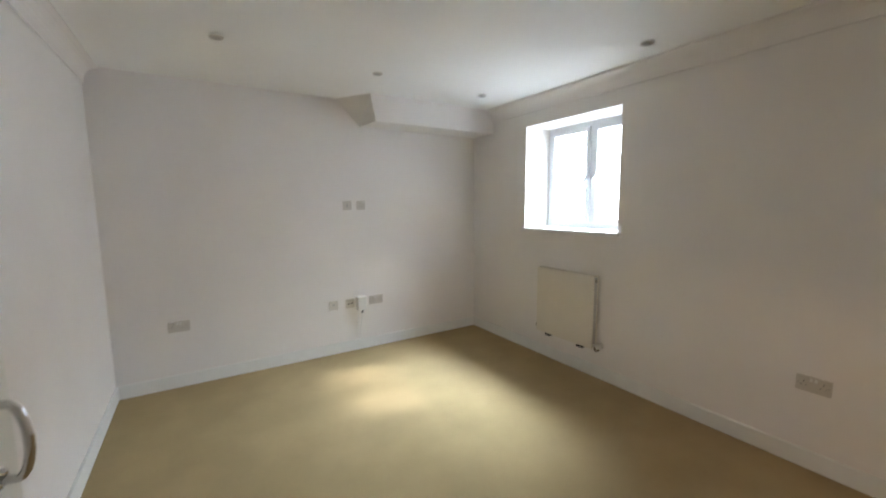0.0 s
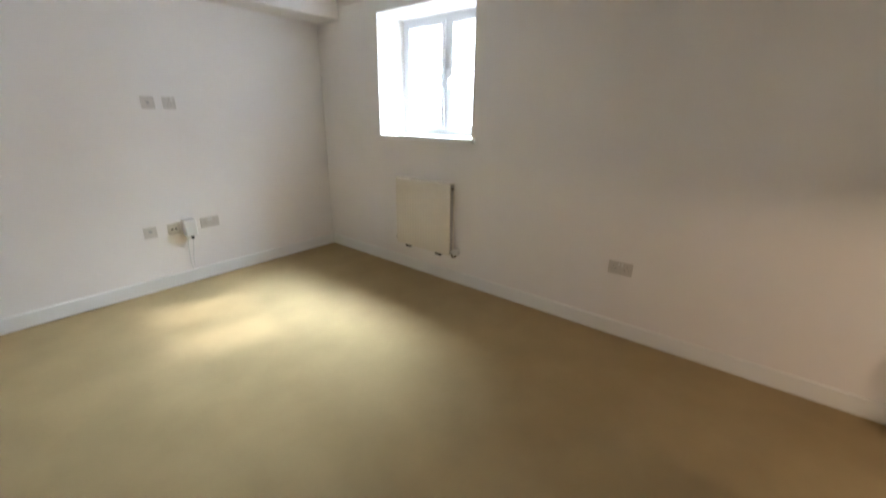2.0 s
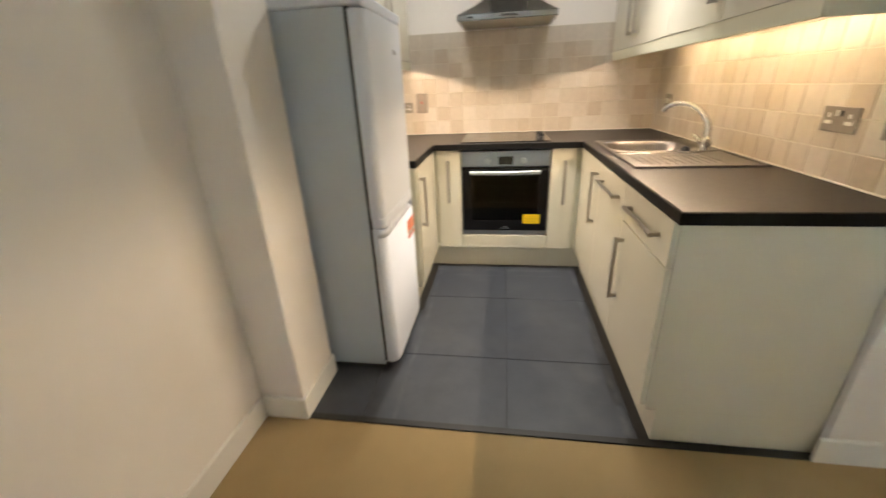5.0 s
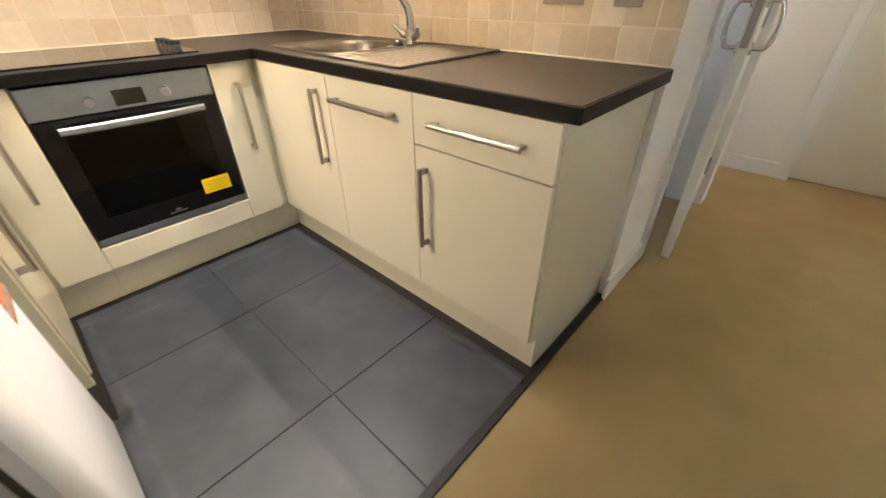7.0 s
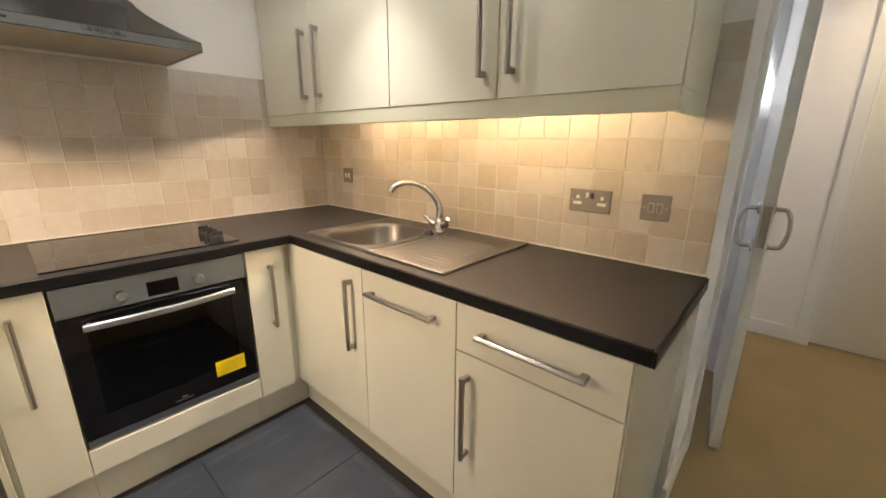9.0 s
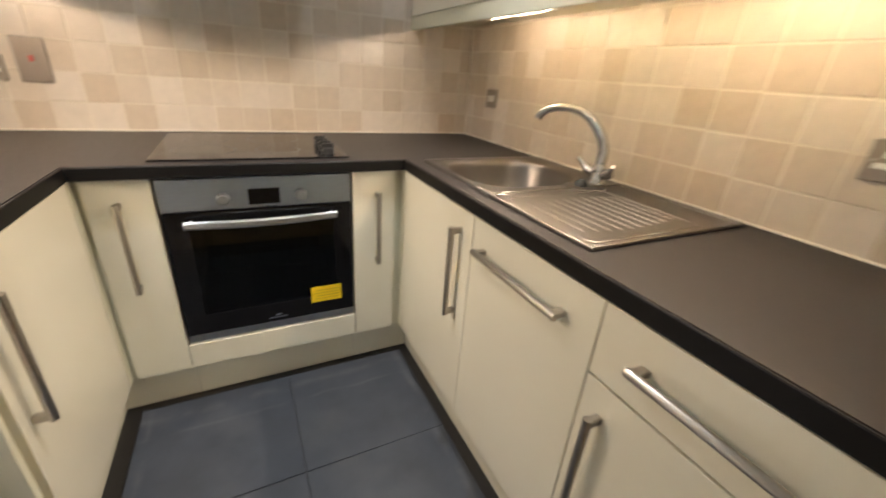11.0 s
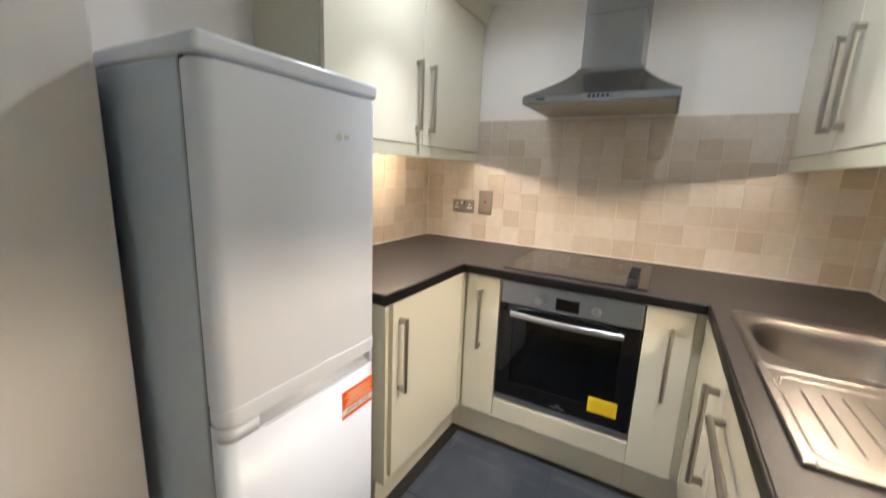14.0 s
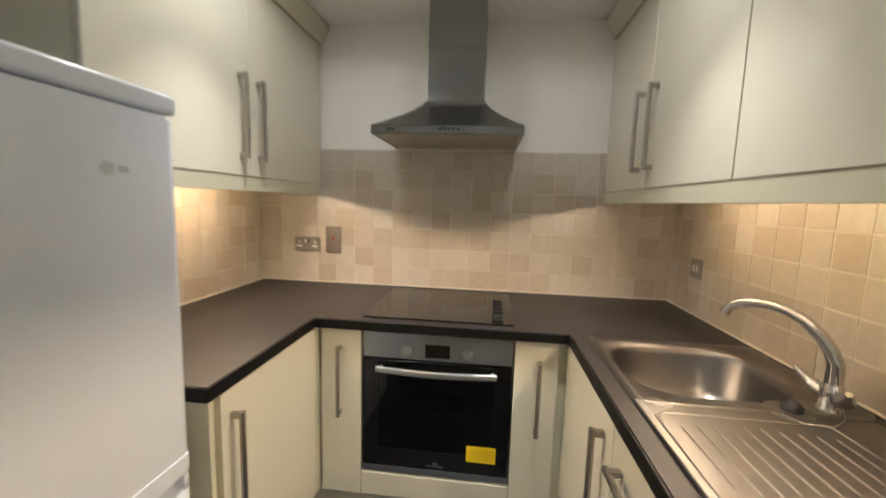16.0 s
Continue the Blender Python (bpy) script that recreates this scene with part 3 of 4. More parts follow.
plate("grey satin aerial socket near the skirting", "aerial socket", (0.590, ny, 0.476), (-1, 0, 0), (0, -1, 0), 0.086, 0.086, M_PLATE, [(0.014, 0, 0.014, 0.014, M_DARK, 0.001), (-0.014, 0, 0.014, 0.014, M_DARK, 0.001)])
plate("grey satin double wall socket beside the aerial socket", "wall socket", (0.862, ny, 0.484), (-1, 0, 0), (0, -1, 0), 0.146, 0.086, M_PLATE, DOUBLE)
plate("grey satin double wall socket on the window wall", "wall socket", (XL, 3.457, 0.468), (0, 1, 0), (-1, 0, 0), 0.146, 0.086, M_PLATE, DOUBLE)
box_ = thing("cable_adapter", "white plug-in adapter with a cable hanging from it", "adapter")
part("housing", box((0.648, YN - 0.075, 0.405), (0.738, YN - 0.002, 0.545), 0.012, 3), M_WHITE, box_)
part("plug_end", tube([(0.705, YN - 0.03, 0.405), (0.705, YN - 0.03, 0.375)], 0.011), M_DARK, box_)
part("cable", tube([(0.705, YN - 0.03, 0.38), (0.700, YN - 0.02, 0.30), (0.685, YN - 0.012, 0.20), (0.682, YN - 0.02, 0.14), (0.70, YN - 0.03, 0.115), (0.76, YN - 0.026, 0.110), (0.86, YN - 0.022, 0.112)], 0.0035, 8), M_WHITE, box_)
part("cable", tube([(0.670, YN - 0.03, 0.41), (0.662, YN - 0.02, 0.30), (0.660, YN - 0.012, 0.16), (0.668, YN - 0.024, 0.112)], 0.0035, 8), M_WHITE, box_)

plate("brushed steel double socket on the splashback tiles", "wall socket", (1.907, 0.0, 1.118), (1, 0, 0), (0, 1, 0), 0.148, 0.080, M_SWITCH, STEEL_DOUBLE)
plate("tall brushed steel cooker switch with a red rocker", "cooker switch", (1.757, 0.0, 1.148), (1, 0, 0), (0, 1, 0), 0.088, 0.146, M_COOKER, [(0, 0.005, 0.030, 0.034, M_SWITCH, 0.001), (0, 0.005, 0.013, 0.020, M_RED, 0.004)], False)
plate("brushed steel double socket above the worktop end", "wall socket", (0.0, 1.732, 1.110), (0, -1, 0), (1, 0, 0), 0.150, 0.082, M_SWITCH, STEEL_DOUBLE)
plate("brushed steel double light switch on the tiles", "light switch", (0.0, 1.950, 1.109), (0, -1, 0), (1, 0, 0), 0.088, 0.086, M_SWITCH, [(-0.013, 0, 0.018, 0.032, M_GREY, 0.001), (-0.013, 0, 0.013, 0.026, M_COOKER, 0.004), (0.013, 0, 0.018, 0.032, M_GREY, 0.001), (0.013, 0, 0.013, 0.026, M_COOKER, 0.004)])
plate("brushed steel fused spur in the tiled corner", "fused spur", (0.0, 0.247, 1.114), (0, -1, 0), (1, 0, 0), 0.088, 0.086, M_SWITCH, [(-0.014, 0, 0.014, 0.028, M_WHITE, 0.003), (0.014, 0, 0.014, 0.028, M_WHITE, 0.003)])

# ---------------------------------------------------------------- kitchen units
DOOR_D = 0.605       # distance of the door faces out of the side walls


def pull(side, along, z, length, upright, face, parent):
    """A bar handle on two square posts; its middle at along, z."""
    bm = bmesh.new()
    h = length / 2
    out = face + 0.030
    for s in (-1, 1):
        if upright:
            a0, a1, z0, z1 = along - 0.007, along + 0.007, z + s * h - s * 0.020, z + s * h - s * 0.002
        else:
            a0, a1, z0, z1 = along + s * h - s * 0.020, along + s * h - s * 0.002, z - 0.007, z + 0.007
        add_box(bm, side_point(side, a0, face, z0), side_point(side, a1, out, z1), 0.0015, 1)
    if upright:
        ends = [side_point(side, along, out, z - h), side_point(side, along, out, z + h)]
    else:
        ends = [side_point(side, along - h, out, z), side_point(side, along + h, out, z)]
    add_tube(bm, ends, 0.0085, 14)
    return part("handle", bm, M_BRONZE, parent, "brushed nickel bar handle")


def front(name, side, a0, a1, z0, z1, face, parent, thick=0.019):
    g = 0.0015
    return part(name, side_box(side, a0 + g, a1 - g, face - thick, face, z0 + g, z1 - g, 0.0015, 2), M_CREAM, parent)


def base_unit(side, a0, a1, label, face=DOOR_D, category="base cabinet", top=0.870, setback=0.060):
    ob = thing("base_cabinet", label, category, "fitted base cabinets")
    part("body", side_box(side, a0, a1, 0.03, face - 0.020, 0.165, top), M_CREAM_EDGE, ob)
    part("plinth", side_box(side, a0, a1, face - setback - 0.02, face - setback, 0.0, 0.163, 0.001), M_CREAM, ob)
    return ob


u = base_unit("W", 0.640, 1.158, "cream gloss corner cabinet under the sink", top=0.74)
part("plinth", side_box("W", 0.5585, 0.6395, 0.525, 0.545, 0.0, 0.163, 0.001), M_CREAM, u)
d = front("door", "W", 0.645, 1.158, 0.165, 0.868, 0.605, u)
pull("W", 1.090, 0.668, 0.290, True, 0.605, d)
u = base_unit("W", 1.158, 1.608, "cream gloss fitted dishwasher front with a bar handle", category="dishwasher")
u.name = "dishwasher"
d = front("door", "W", 1.158, 1.608, 0.165, 0.868, 0.605, u)
pull("W", 1.370, 0.790, 0.320, False, 0.605, d)
u = base_unit("W", 1.608, 2.074, "cream gloss drawer cabinet at the worktop's free end")
d = front("drawer_front", "W", 1.608, 2.092, 0.716, 0.868, 0.605, u)
pull("W", 1.852, 0.795, 0.310, False, 0.605, d)
d = front("door", "W", 1.608, 2.092, 0.165, 0.713, 0.605, u)
pull("W", 1.658, 0.510, 0.285, True, 0.605, d)
end = tagged(part("end_panel", box((-0.002, 2.074, 0.150), (0.584, 2.094, 0.870), 0.0015), M_CREAM), "cream gloss end panel closing the cabinet run", "end panel")
part("plinth", box((-0.002, 2.072, 0.0), (0.545, 2.090, 0.148), 0.001), M_CREAM, end)

u = base_unit("S", 1.3935, 1.634, "narrow cream cabinet beside the oven", 0.618, setback=0.060)
d = front("door", "S", 1.393, 1.558, 0.165, 0.868, 0.618, u)
pull("S", 1.480, 0.655, 0.290, True, 0.618, d)
part("corner_post", add_box(box((1.5585, 0.576, 0.165), (1.571, 0.602, 0.868), 0.001), (1.571, 0.602, 0.165), (1.590, 0.644, 0.868), 0.001), M_CREAM_EDGE, u)
u = base_unit("S", 0.546, 0.7965, "narrow cream cabinet between oven and sink run", 0.618, setback=0.060)
d = front("door", "S", 0.634, 0.797, 0.165, 0.868, 0.618, u)
pull("S", 0.705, 0.645, 0.290, True, 0.618, d)
part("corner_post", add_box(box((0.603, 0.576, 0.165), (0.6335, 0.602, 0.868), 0.001), (0.585, 0.602, 0.165), (0.603, 0.644, 0.868), 0.001), M_CREAM_EDGE, u)
u = thing("oven_housing", "cream cabinet that houses the built-in oven", "oven cabinet", "fitted base cabinets")
part("filler_panel", side_box("S", 0.798, 1.392, 0.596, 0.615, 0.166, 0.262, 0.0015), M_CREAM, u)
part("plinth", side_box("S", 0.797, 1.393, 0.538, 0.558, 0.0, 0.163, 0.001), M_CREAM, u)
part("side", box((0.798, 0.03, 0.165), (0.802, 0.575, 0.870)), M_CREAM_EDGE, u)
part("side", box((1.388, 0.03, 0.165), (1.392, 0.575, 0.870)), M_CREAM_EDGE, u)
u = base_unit("E", 0.640, 1.205, "cream gloss cabinet between oven and fridge")
part("plinth", side_box("E", 0.5585, 0.6395, 0.525, 0.545, 0.0, 0.163, 0.001), M_CREAM, u)
d = front("door", "E", 0.645, 1.190, 0.165, 0.868, 0.605, u)
pull("E", 1.148, 0.660, 0.290, True, 0.605, d)
part("end_panel", side_box("E", 1.207, 1.224, 0.03, 0.600, 0.150, 0.868, 0.0015), M_CREAM_EDGE, u)

# worktop: one dark laminate top on three sides, open for the sink bowl
worktop = tagged(new("worktop"), "dark brown laminate worktop with a black front edge", "worktop")
Z0, Z1 = 0.872, 0.910
bm = slab_cells([0.003, 0.100, 0.540, 0.603, 1.573, XE - 0.003], [0.003, 0.641, 0.722, 1.112, 1.232, 2.125],
                lambda x, y: (y < 0.641 or (x > 1.573 and y < 1.232) or x < 0.603) and not (0.1 < x < 0.54 and 0.722 < y < 1.112),
                lambda x, y, z: (x, y, z), Z0, Z1)
part("top", bm, M_WORKTOP, worktop)
bm = bmesh.new()
for lo, hi in (((0.609, 0.641, Z0 - 0.001), (1.567, 0.649, Z1 - 0.001)), ((0.603, 0.641, Z0 - 0.001), (0.610, 2.127, Z1 - 0.001)), ((1.566, 0.641, Z0 - 0.001), (1.573, 1.234, Z1 - 0.001)),
               ((0.004, 2.125, Z0 - 0.001), (0.610, 2.132, Z1 - 0.001)), ((1.566, 1.232, Z0 - 0.001), (XE - 0.003, 1.239, Z1 - 0.001))):
    add_box(bm, lo, hi, 0.002, 1)
part("front_edge", bm, M_EDGE, worktop, "black worktop edging")
bm = bmesh.new()
for lo, hi in (((0.001, 0.001, Z1), (XE - 0.001, 0.008, Z1 + 0.006)), ((0.001, 0.008, Z1), (0.008, 2.125, Z1 + 0.006)), ((XE - 0.008, 0.008, Z1), (XE - 0.001, 1.232, Z1 + 0.006))):
    add_box(bm, lo, hi, 0.002, 1)
part("sealant_bead", bm, M_SEAL, worktop, "white sealant bead")

# ---------------------------------------------------------------- wall cabinets


def wall_unit(side, a0, a1, depth, z0, z1, doors, label):
    """doors: (start, end, handle place)."""
    ob = thing("wall_cabinet", label, "wall cabinet", "fitted wall cabinets")
    part("body", side_box(side, a0, a1, 0.004, depth - 0.020, z0 - 0.002, z1), M_CREAM_EDGE, ob)
    for b0, b1, h in doors:
        dd = front("door", side, b0, b1, z0, z1 - 0.004, depth, ob)
        pull(side, h, z0 + 0.213, 0.300, True, depth, dd)
    return ob


def run_trim(side, a0, a1, depth, z0, z1, top):
    """Pelmet below and a sloped cornice above a run of wall cabinets."""
    pel = tagged(part("pelmet", side_box(side, a0, a1, depth - 0.020, depth - 0.003, z0 - 0.055, z0 + 0.001, 0.002), M_CREAM_EDGE), "cream light pelmet under the wall cabinets", "pelmet")
    part("return", side_box(side, a1 - 0.018, a1, 0.012, depth - 0.020, z0 - 0.055, z0 - 0.0025, 0.002), M_CREAM_EDGE, pel)
    bm = bmesh.new()
    prof = [(depth - 0.03, z1 + 0.001), (depth + 0.010, z1 + 0.001), (depth + 0.016, z1 + 0.015), (depth + 0.05, top - 0.012), (depth + 0.05, top), (depth - 0.03, top)]
    for pts in ([[side_point(side, a, p, z) for p, z in prof] for a in (a0, a1 + 0.045)],):
        ends = [[bm.verts.new(p) for p in row] for row in pts]
        for k in range(len(prof)):
            nn = (k + 1) % len(prof)
            bm.faces.new((ends[0][k], ends[0][nn], ends[1][nn], ends[1][k]))
        bm.faces.new(ends[0][::-1])
        bm.faces.new(ends[1])
    add_box(bm, side_point(side, a1 + 0.001, 0.004, z1 + 0.001), side_point(side, a1 + 0.045, depth - 0.03, top))
    bmesh.ops.recalc_face_normals(bm, faces=bm.faces)
    tagged(part("cornice", bm, M_CREAM_EDGE), "cream moulded cornice on top of the wall cabinets", "cornice")


UZ1 = 2.165
WZB, EZB = 1.441, 1.445
wall_unit("W", 0.004, 1.044, 0.350, WZB, UZ1, ((0.006, 0.510, 0.450), (0.510, 1.044, 0.570)), "cream gloss double wall cabinet above the sink")
wall_unit("W", 1.046, 2.045, 0.350, WZB, UZ1, ((1.046, 1.542, 1.492), (1.542, 2.045, 1.596)), "cream gloss double wall cabinet above the worktop end")
run_trim("W", 0.004, 2.045, 0.350, WZB, UZ1, 2.250)
wall_unit("E", 0.004, 1.248, 0.350, EZB, UZ1, ((0.006, 0.638, 0.582), (0.638, 1.246, 0.694)), "cream gloss double wall cabinet beside the fridge")
run_trim("E", 0.004, 1.248, 0.350, EZB, UZ1, 2.250)


def strip_light(side, a0, a1, z, label, lamp):
    ob = thing("strip_light", label, "strip light", "lights under the cabinets")
    part("casing", side_box(side, a0 - 0.02, a1 + 0.02, 0.130, 0.205, z + 0.006, z + 0.0115, 0.001), M_WHITE, ob)
    part("tube_lamp", tube([side_point(side, a0, 0.17, z), side_point(side, a1, 0.17, z)], 0.005, 10), lamp, ob, "glowing warm fluorescent tube")
    for a in (a0 - 0.008, a1 + 0.008):
        part("lamp_holder", side_box(side, a - 0.008, a + 0.008, 0.160, 0.180, z - 0.007, z + 0.0065, 0.002), M_WHITE, ob)
    return ob


strip_light("W", 0.44, 0.80, WZB - 0.014, "lit fluorescent strip light under the cabinet over the sink", M_TUBE)
strip_light("W", 1.32, 1.70, WZB - 0.014, "lit fluorescent strip light over the worktop end", M_TUBE)
strip_light("E", 0.42, 0.88, EZB - 0.014, "lit fluorescent strip light under the cabinet by the fridge", M_TUBE_NEW)

# ---------------------------------------------------------------- oven
oven = thing("oven", "built-in electric oven with black glass door and steel panel", "oven")
oven.location = (0.0125, 0.011, 0.002)
OX0, OX1 = 0.7905, 1.3735
part("control_panel", box((OX0, 0.560, 0.752), (OX1, 0.600, 0.857), 0.003), M_PANEL, oven, "brushed steel control panel")
bm = slab_cells([OX0, 0.855, 1.309, OX1], [0.297, 0.375, 0.690, 0.749], lambda x, z: not (0.855 < x < 1.309 and 0.375 < z < 0.690),
                lambda x, z, y: (x, y, z), 0.578, 0.602)
odoor = part("oven_door", bm, M_BLACK, oven, "black glass oven door")
part("door_glass", box((0.8555, 0.590, 0.3755), (1.3085, 0.5985, 0.6895)), M_OVEN_GLASS, odoor)


def strap(x0, x1, y, bow, z0, z1, thick, n=16):
    """A flat bar handle that bows outward along x."""
    bm = bmesh.new()
    rows = []
    for k in range(n + 1):
        u = k / n
        yy, xx = y + bow * math.sin(math.pi * u), x0 + (x1 - x0) * u
        rows.append([bm.verts.new(p) for p in ((xx, yy, z0 + 0.002), (xx, yy + thick * 0.5, z0), (xx, yy + thick, z0 + 0.006), (xx, yy + thick, z1 - 0.006), (xx, yy + thick * 0.5, z1), (xx, yy, z1 - 0.002))])
    for a, b in zip(rows, rows[1:]):
        for k in range(6):
            bm.faces.new((a[k], a[(k + 1) % 6], b[(k + 1) % 6], b[k]))
    bm.faces.new(rows[0])
    bm.faces.new(rows[-1][::-1])
    bmesh.ops.recalc_face_normals(bm, faces=bm.faces)
    return bm


part("door_handle", strap(0.848, 1.316, 0.622, 0.020, 0.703, 0.729, 0.010), M_STEEL_H, odoor, "bowed flat steel handle")
part("handle_post", tube([(1.300, 0.600, 0.716), (1.300, 0.626, 0.716)], 0.008, 10), M_STEEL_H, odoor)
part("handle_post", tube([(0.864, 0.600, 0.716), (0.864, 0.626, 0.716)], 0.008, 10), M_STEEL_H, odoor)
part("bottom_trim", box((OX0, 0.570, 0.268), (OX1, 0.600, 0.295), 0.002), M_STEEL_H, oven)
bm = bmesh.new()
for lo, hi in (((0.83, 0.08, 0.36), (0.835, 0.575, 0.71)), ((1.325, 0.08, 0.36), (1.33, 0.575, 0.71)), ((0.835, 0.08, 0.355), (1.325, 0.575, 0.36)), ((0.835, 0.08, 0.71), (1.325, 0.575, 0.715)), ((0.835, 0.08, 0.36), (1.325, 0.085, 0.71))):
    add_box(bm, lo, hi)
part("cavity", bm, M_CAVITY, oven)
bm = tube([(0.836, 0.545, 0.505), (1.324, 0.545, 0.505)], 0.0032, 8)
for k in range(18):
    xx = 0.85 + 0.46 * k / 17
    add_tube(bm, [(xx, 0.10, 0.505), (xx, 0.545, 0.505)], 0.0016, 6)
part("rack", bm, M_CHROME, oven, "chrome wire shelf")
part("display", box((1.030, 0.5985, 0.764), (1.127, 0.6025, 0.818), 0.001), M_BLACK, oven)
for xx in (1.200, 0.962):
    part("knob", tube([(xx, 0.599, 0.790), (xx, 0.616, 0.790), (xx, 0.618, 0.790)], [0.020, 0.0185, 0.014], 24), M_STEEL_H, oven)
label = part("energy_label", box((0.838, 0.6022, 0.350), (0.953, 0.6030, 0.417)), M_YELLOW, oven, "bright yellow paper label")
for k in range(4):
    part("print_line", box((0.846, 0.6030, 0.362 + 0.012 * k), (0.944 - 0.012 * (k % 2), 0.6033, 0.3655 + 0.012 * k)), M_YELLOW_INK, label)
part("badge", box((1.045, 0.6022, 0.312), (1.110, 0.6028, 0.316)), M_STEEL_H, oven)
part("badge", box((1.066, 0.6022, 0.321), (1.086, 0.6028, 0.328)), M_STEEL_H, oven)

# ---------------------------------------------------------------- hob
hob = thing("hob", "black glass electric hob set into the worktop", "hob")
hob.location = (0.018, -0.010, 0)
part("glass_top", box((0.785, 0.095, 0.9105), (1.375, 0.612, 0.9165), 0.002), M_BLACK, hob)


def ring(cx, cy, r, z, w):
    bm = bmesh.new()
    n = 48
    rows = [[bm.verts.new((cx + rr * math.cos(2 * math.pi * k / n), cy + rr * math.sin(2 * math.pi * k / n), z)) for k in range(n)] for rr in (r - w, r)]
    for k in range(n):
        bm.faces.new((rows[0][k], rows[1][k], rows[1][(k + 1) % n], rows[0][(k + 1) % n]))
    return bm


for cx, cy, r in ((1.235, 0.245, 0.075), (1.235, 0.465, 0.095), (1.005, 0.245, 0.095), (1.005, 0.465, 0.075)):
    part("cooking_zone", ring(cx, cy, r, 0.9169, 0.0022), M_RING, hob)
for k in range(4):
    cy = 0.385 + 0.056 * k
    kn = part("knob", tube([(0.845, cy, 0.9166), (0.845, cy, 0.930), (0.845, cy, 0.936), (0.845, cy, 0.938)], [0.021, 0.020, 0.0185, 0.012], 20), M_BLACK_PLASTIC, hob)
    part("grip", box((0.825, cy - 0.005, 0.936), (0.865, cy + 0.005, 0.952), 0.003), M_BLACK_PLASTIC, kn)

# ---------------------------------------------------------------- hood
hood = thing("extractor_hood", "stainless steel chimney extractor hood over the hob", "extractor hood")
HX0, HX1, HYF = 0.792, 1.410, 0.462
part("chimney", box((0.960, 0.0, 1.80), (1.210, 0.270, KCEIL), 0.003), M_STEEL, hood)
part("collar", box((0.958, 0.0, 2.040), (1.212, 0.272, 2.050), 0.001), M_STEEL, hood)
bm = bmesh.new()
levels = []
for k in range(9):
    u = k / 8
    w = (1 - u) ** 1.4
    x0, x1, yf, z = 0.954 - (0.954 - HX0) * w, 1.216 + (HX1 - 1.216) * w, 0.277 + (HYF - 0.277) * w, 1.675 + 0.140 * u
    levels.append([bm.verts.new(p) for p in ((x0, 0.002, z), (x1, 0.002, z), (x1, yf, z), (x0, yf, z))])
for a, b in zip(levels, levels[1:]):
    for k in range(4):
        bm.faces.new((a[k], a[(k + 1) % 4], b[(k + 1) % 4], b[k])).smooth = True
bm.faces.new(levels[-1])
bmesh.ops.recalc_face_normals(bm, faces=bm.faces)
for e in bm.edges:
    if abs(e.verts[0].co.z - e.verts[1].co.z) > 0.001:
        e.smooth = False
part("canopy", bm, M_HOOD, hood)
bm = bmesh.new()
for lo, hi in (((HX0, HYF - 0.012, 1.640), (HX1, HYF, 1.675)), ((HX0, 0.004, 1.640), (HX0 + 0.012, HYF - 0.012, 1.675)), ((HX1 - 0.012, 0.004, 1.640), (HX1, HYF - 0.012, 1.675))):
    add_box(bm, lo, hi, 0.002, 1)
part("rim", bm, M_HOOD, hood)
part("filter", box((HX0 + 0.012, 0.02, 1.643), (HX1 - 0.012, HYF - 0.012, 1.650)), M_FILTER, hood, "pale mesh grease filter")
part("button_panel", box((1.030, HYF, 1.656), (1.145, HYF + 0.003, 1.669), 0.001), M_STEEL, hood)
for k in range(5):
    part("button", box((1.046 + 0.018 * k, HYF + 0.003, 1.658), (1.057 + 0.018 * k, HYF + 0.006, 1.666), 0.001), M_DARK, hood)
part("badge", box((1.310, HYF, 1.655), (1.345, HYF + 0.001, 1.662)), M_DARK, hood)

# ---------------------------------------------------------------- fridge freezer
fridge = thing("fridge_freezer", "white freestanding fridge freezer with an orange sticker", "fridge freezer")
FY0, FY1, FX = 1.258, 1.795, 1.590
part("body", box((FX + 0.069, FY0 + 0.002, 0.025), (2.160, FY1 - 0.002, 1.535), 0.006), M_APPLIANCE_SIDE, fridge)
part("top_cover", box((FX + 0.002, FY0, 1.534), (2.160, FY1, 1.576), 0.010, 4), M_APPLIANCE, fridge)
part("plinth", box((FX + 0.07, FY0 + 0.01, 0.0), (2.15, FY1 - 0.01, 0.03)), M_DARK, fridge)


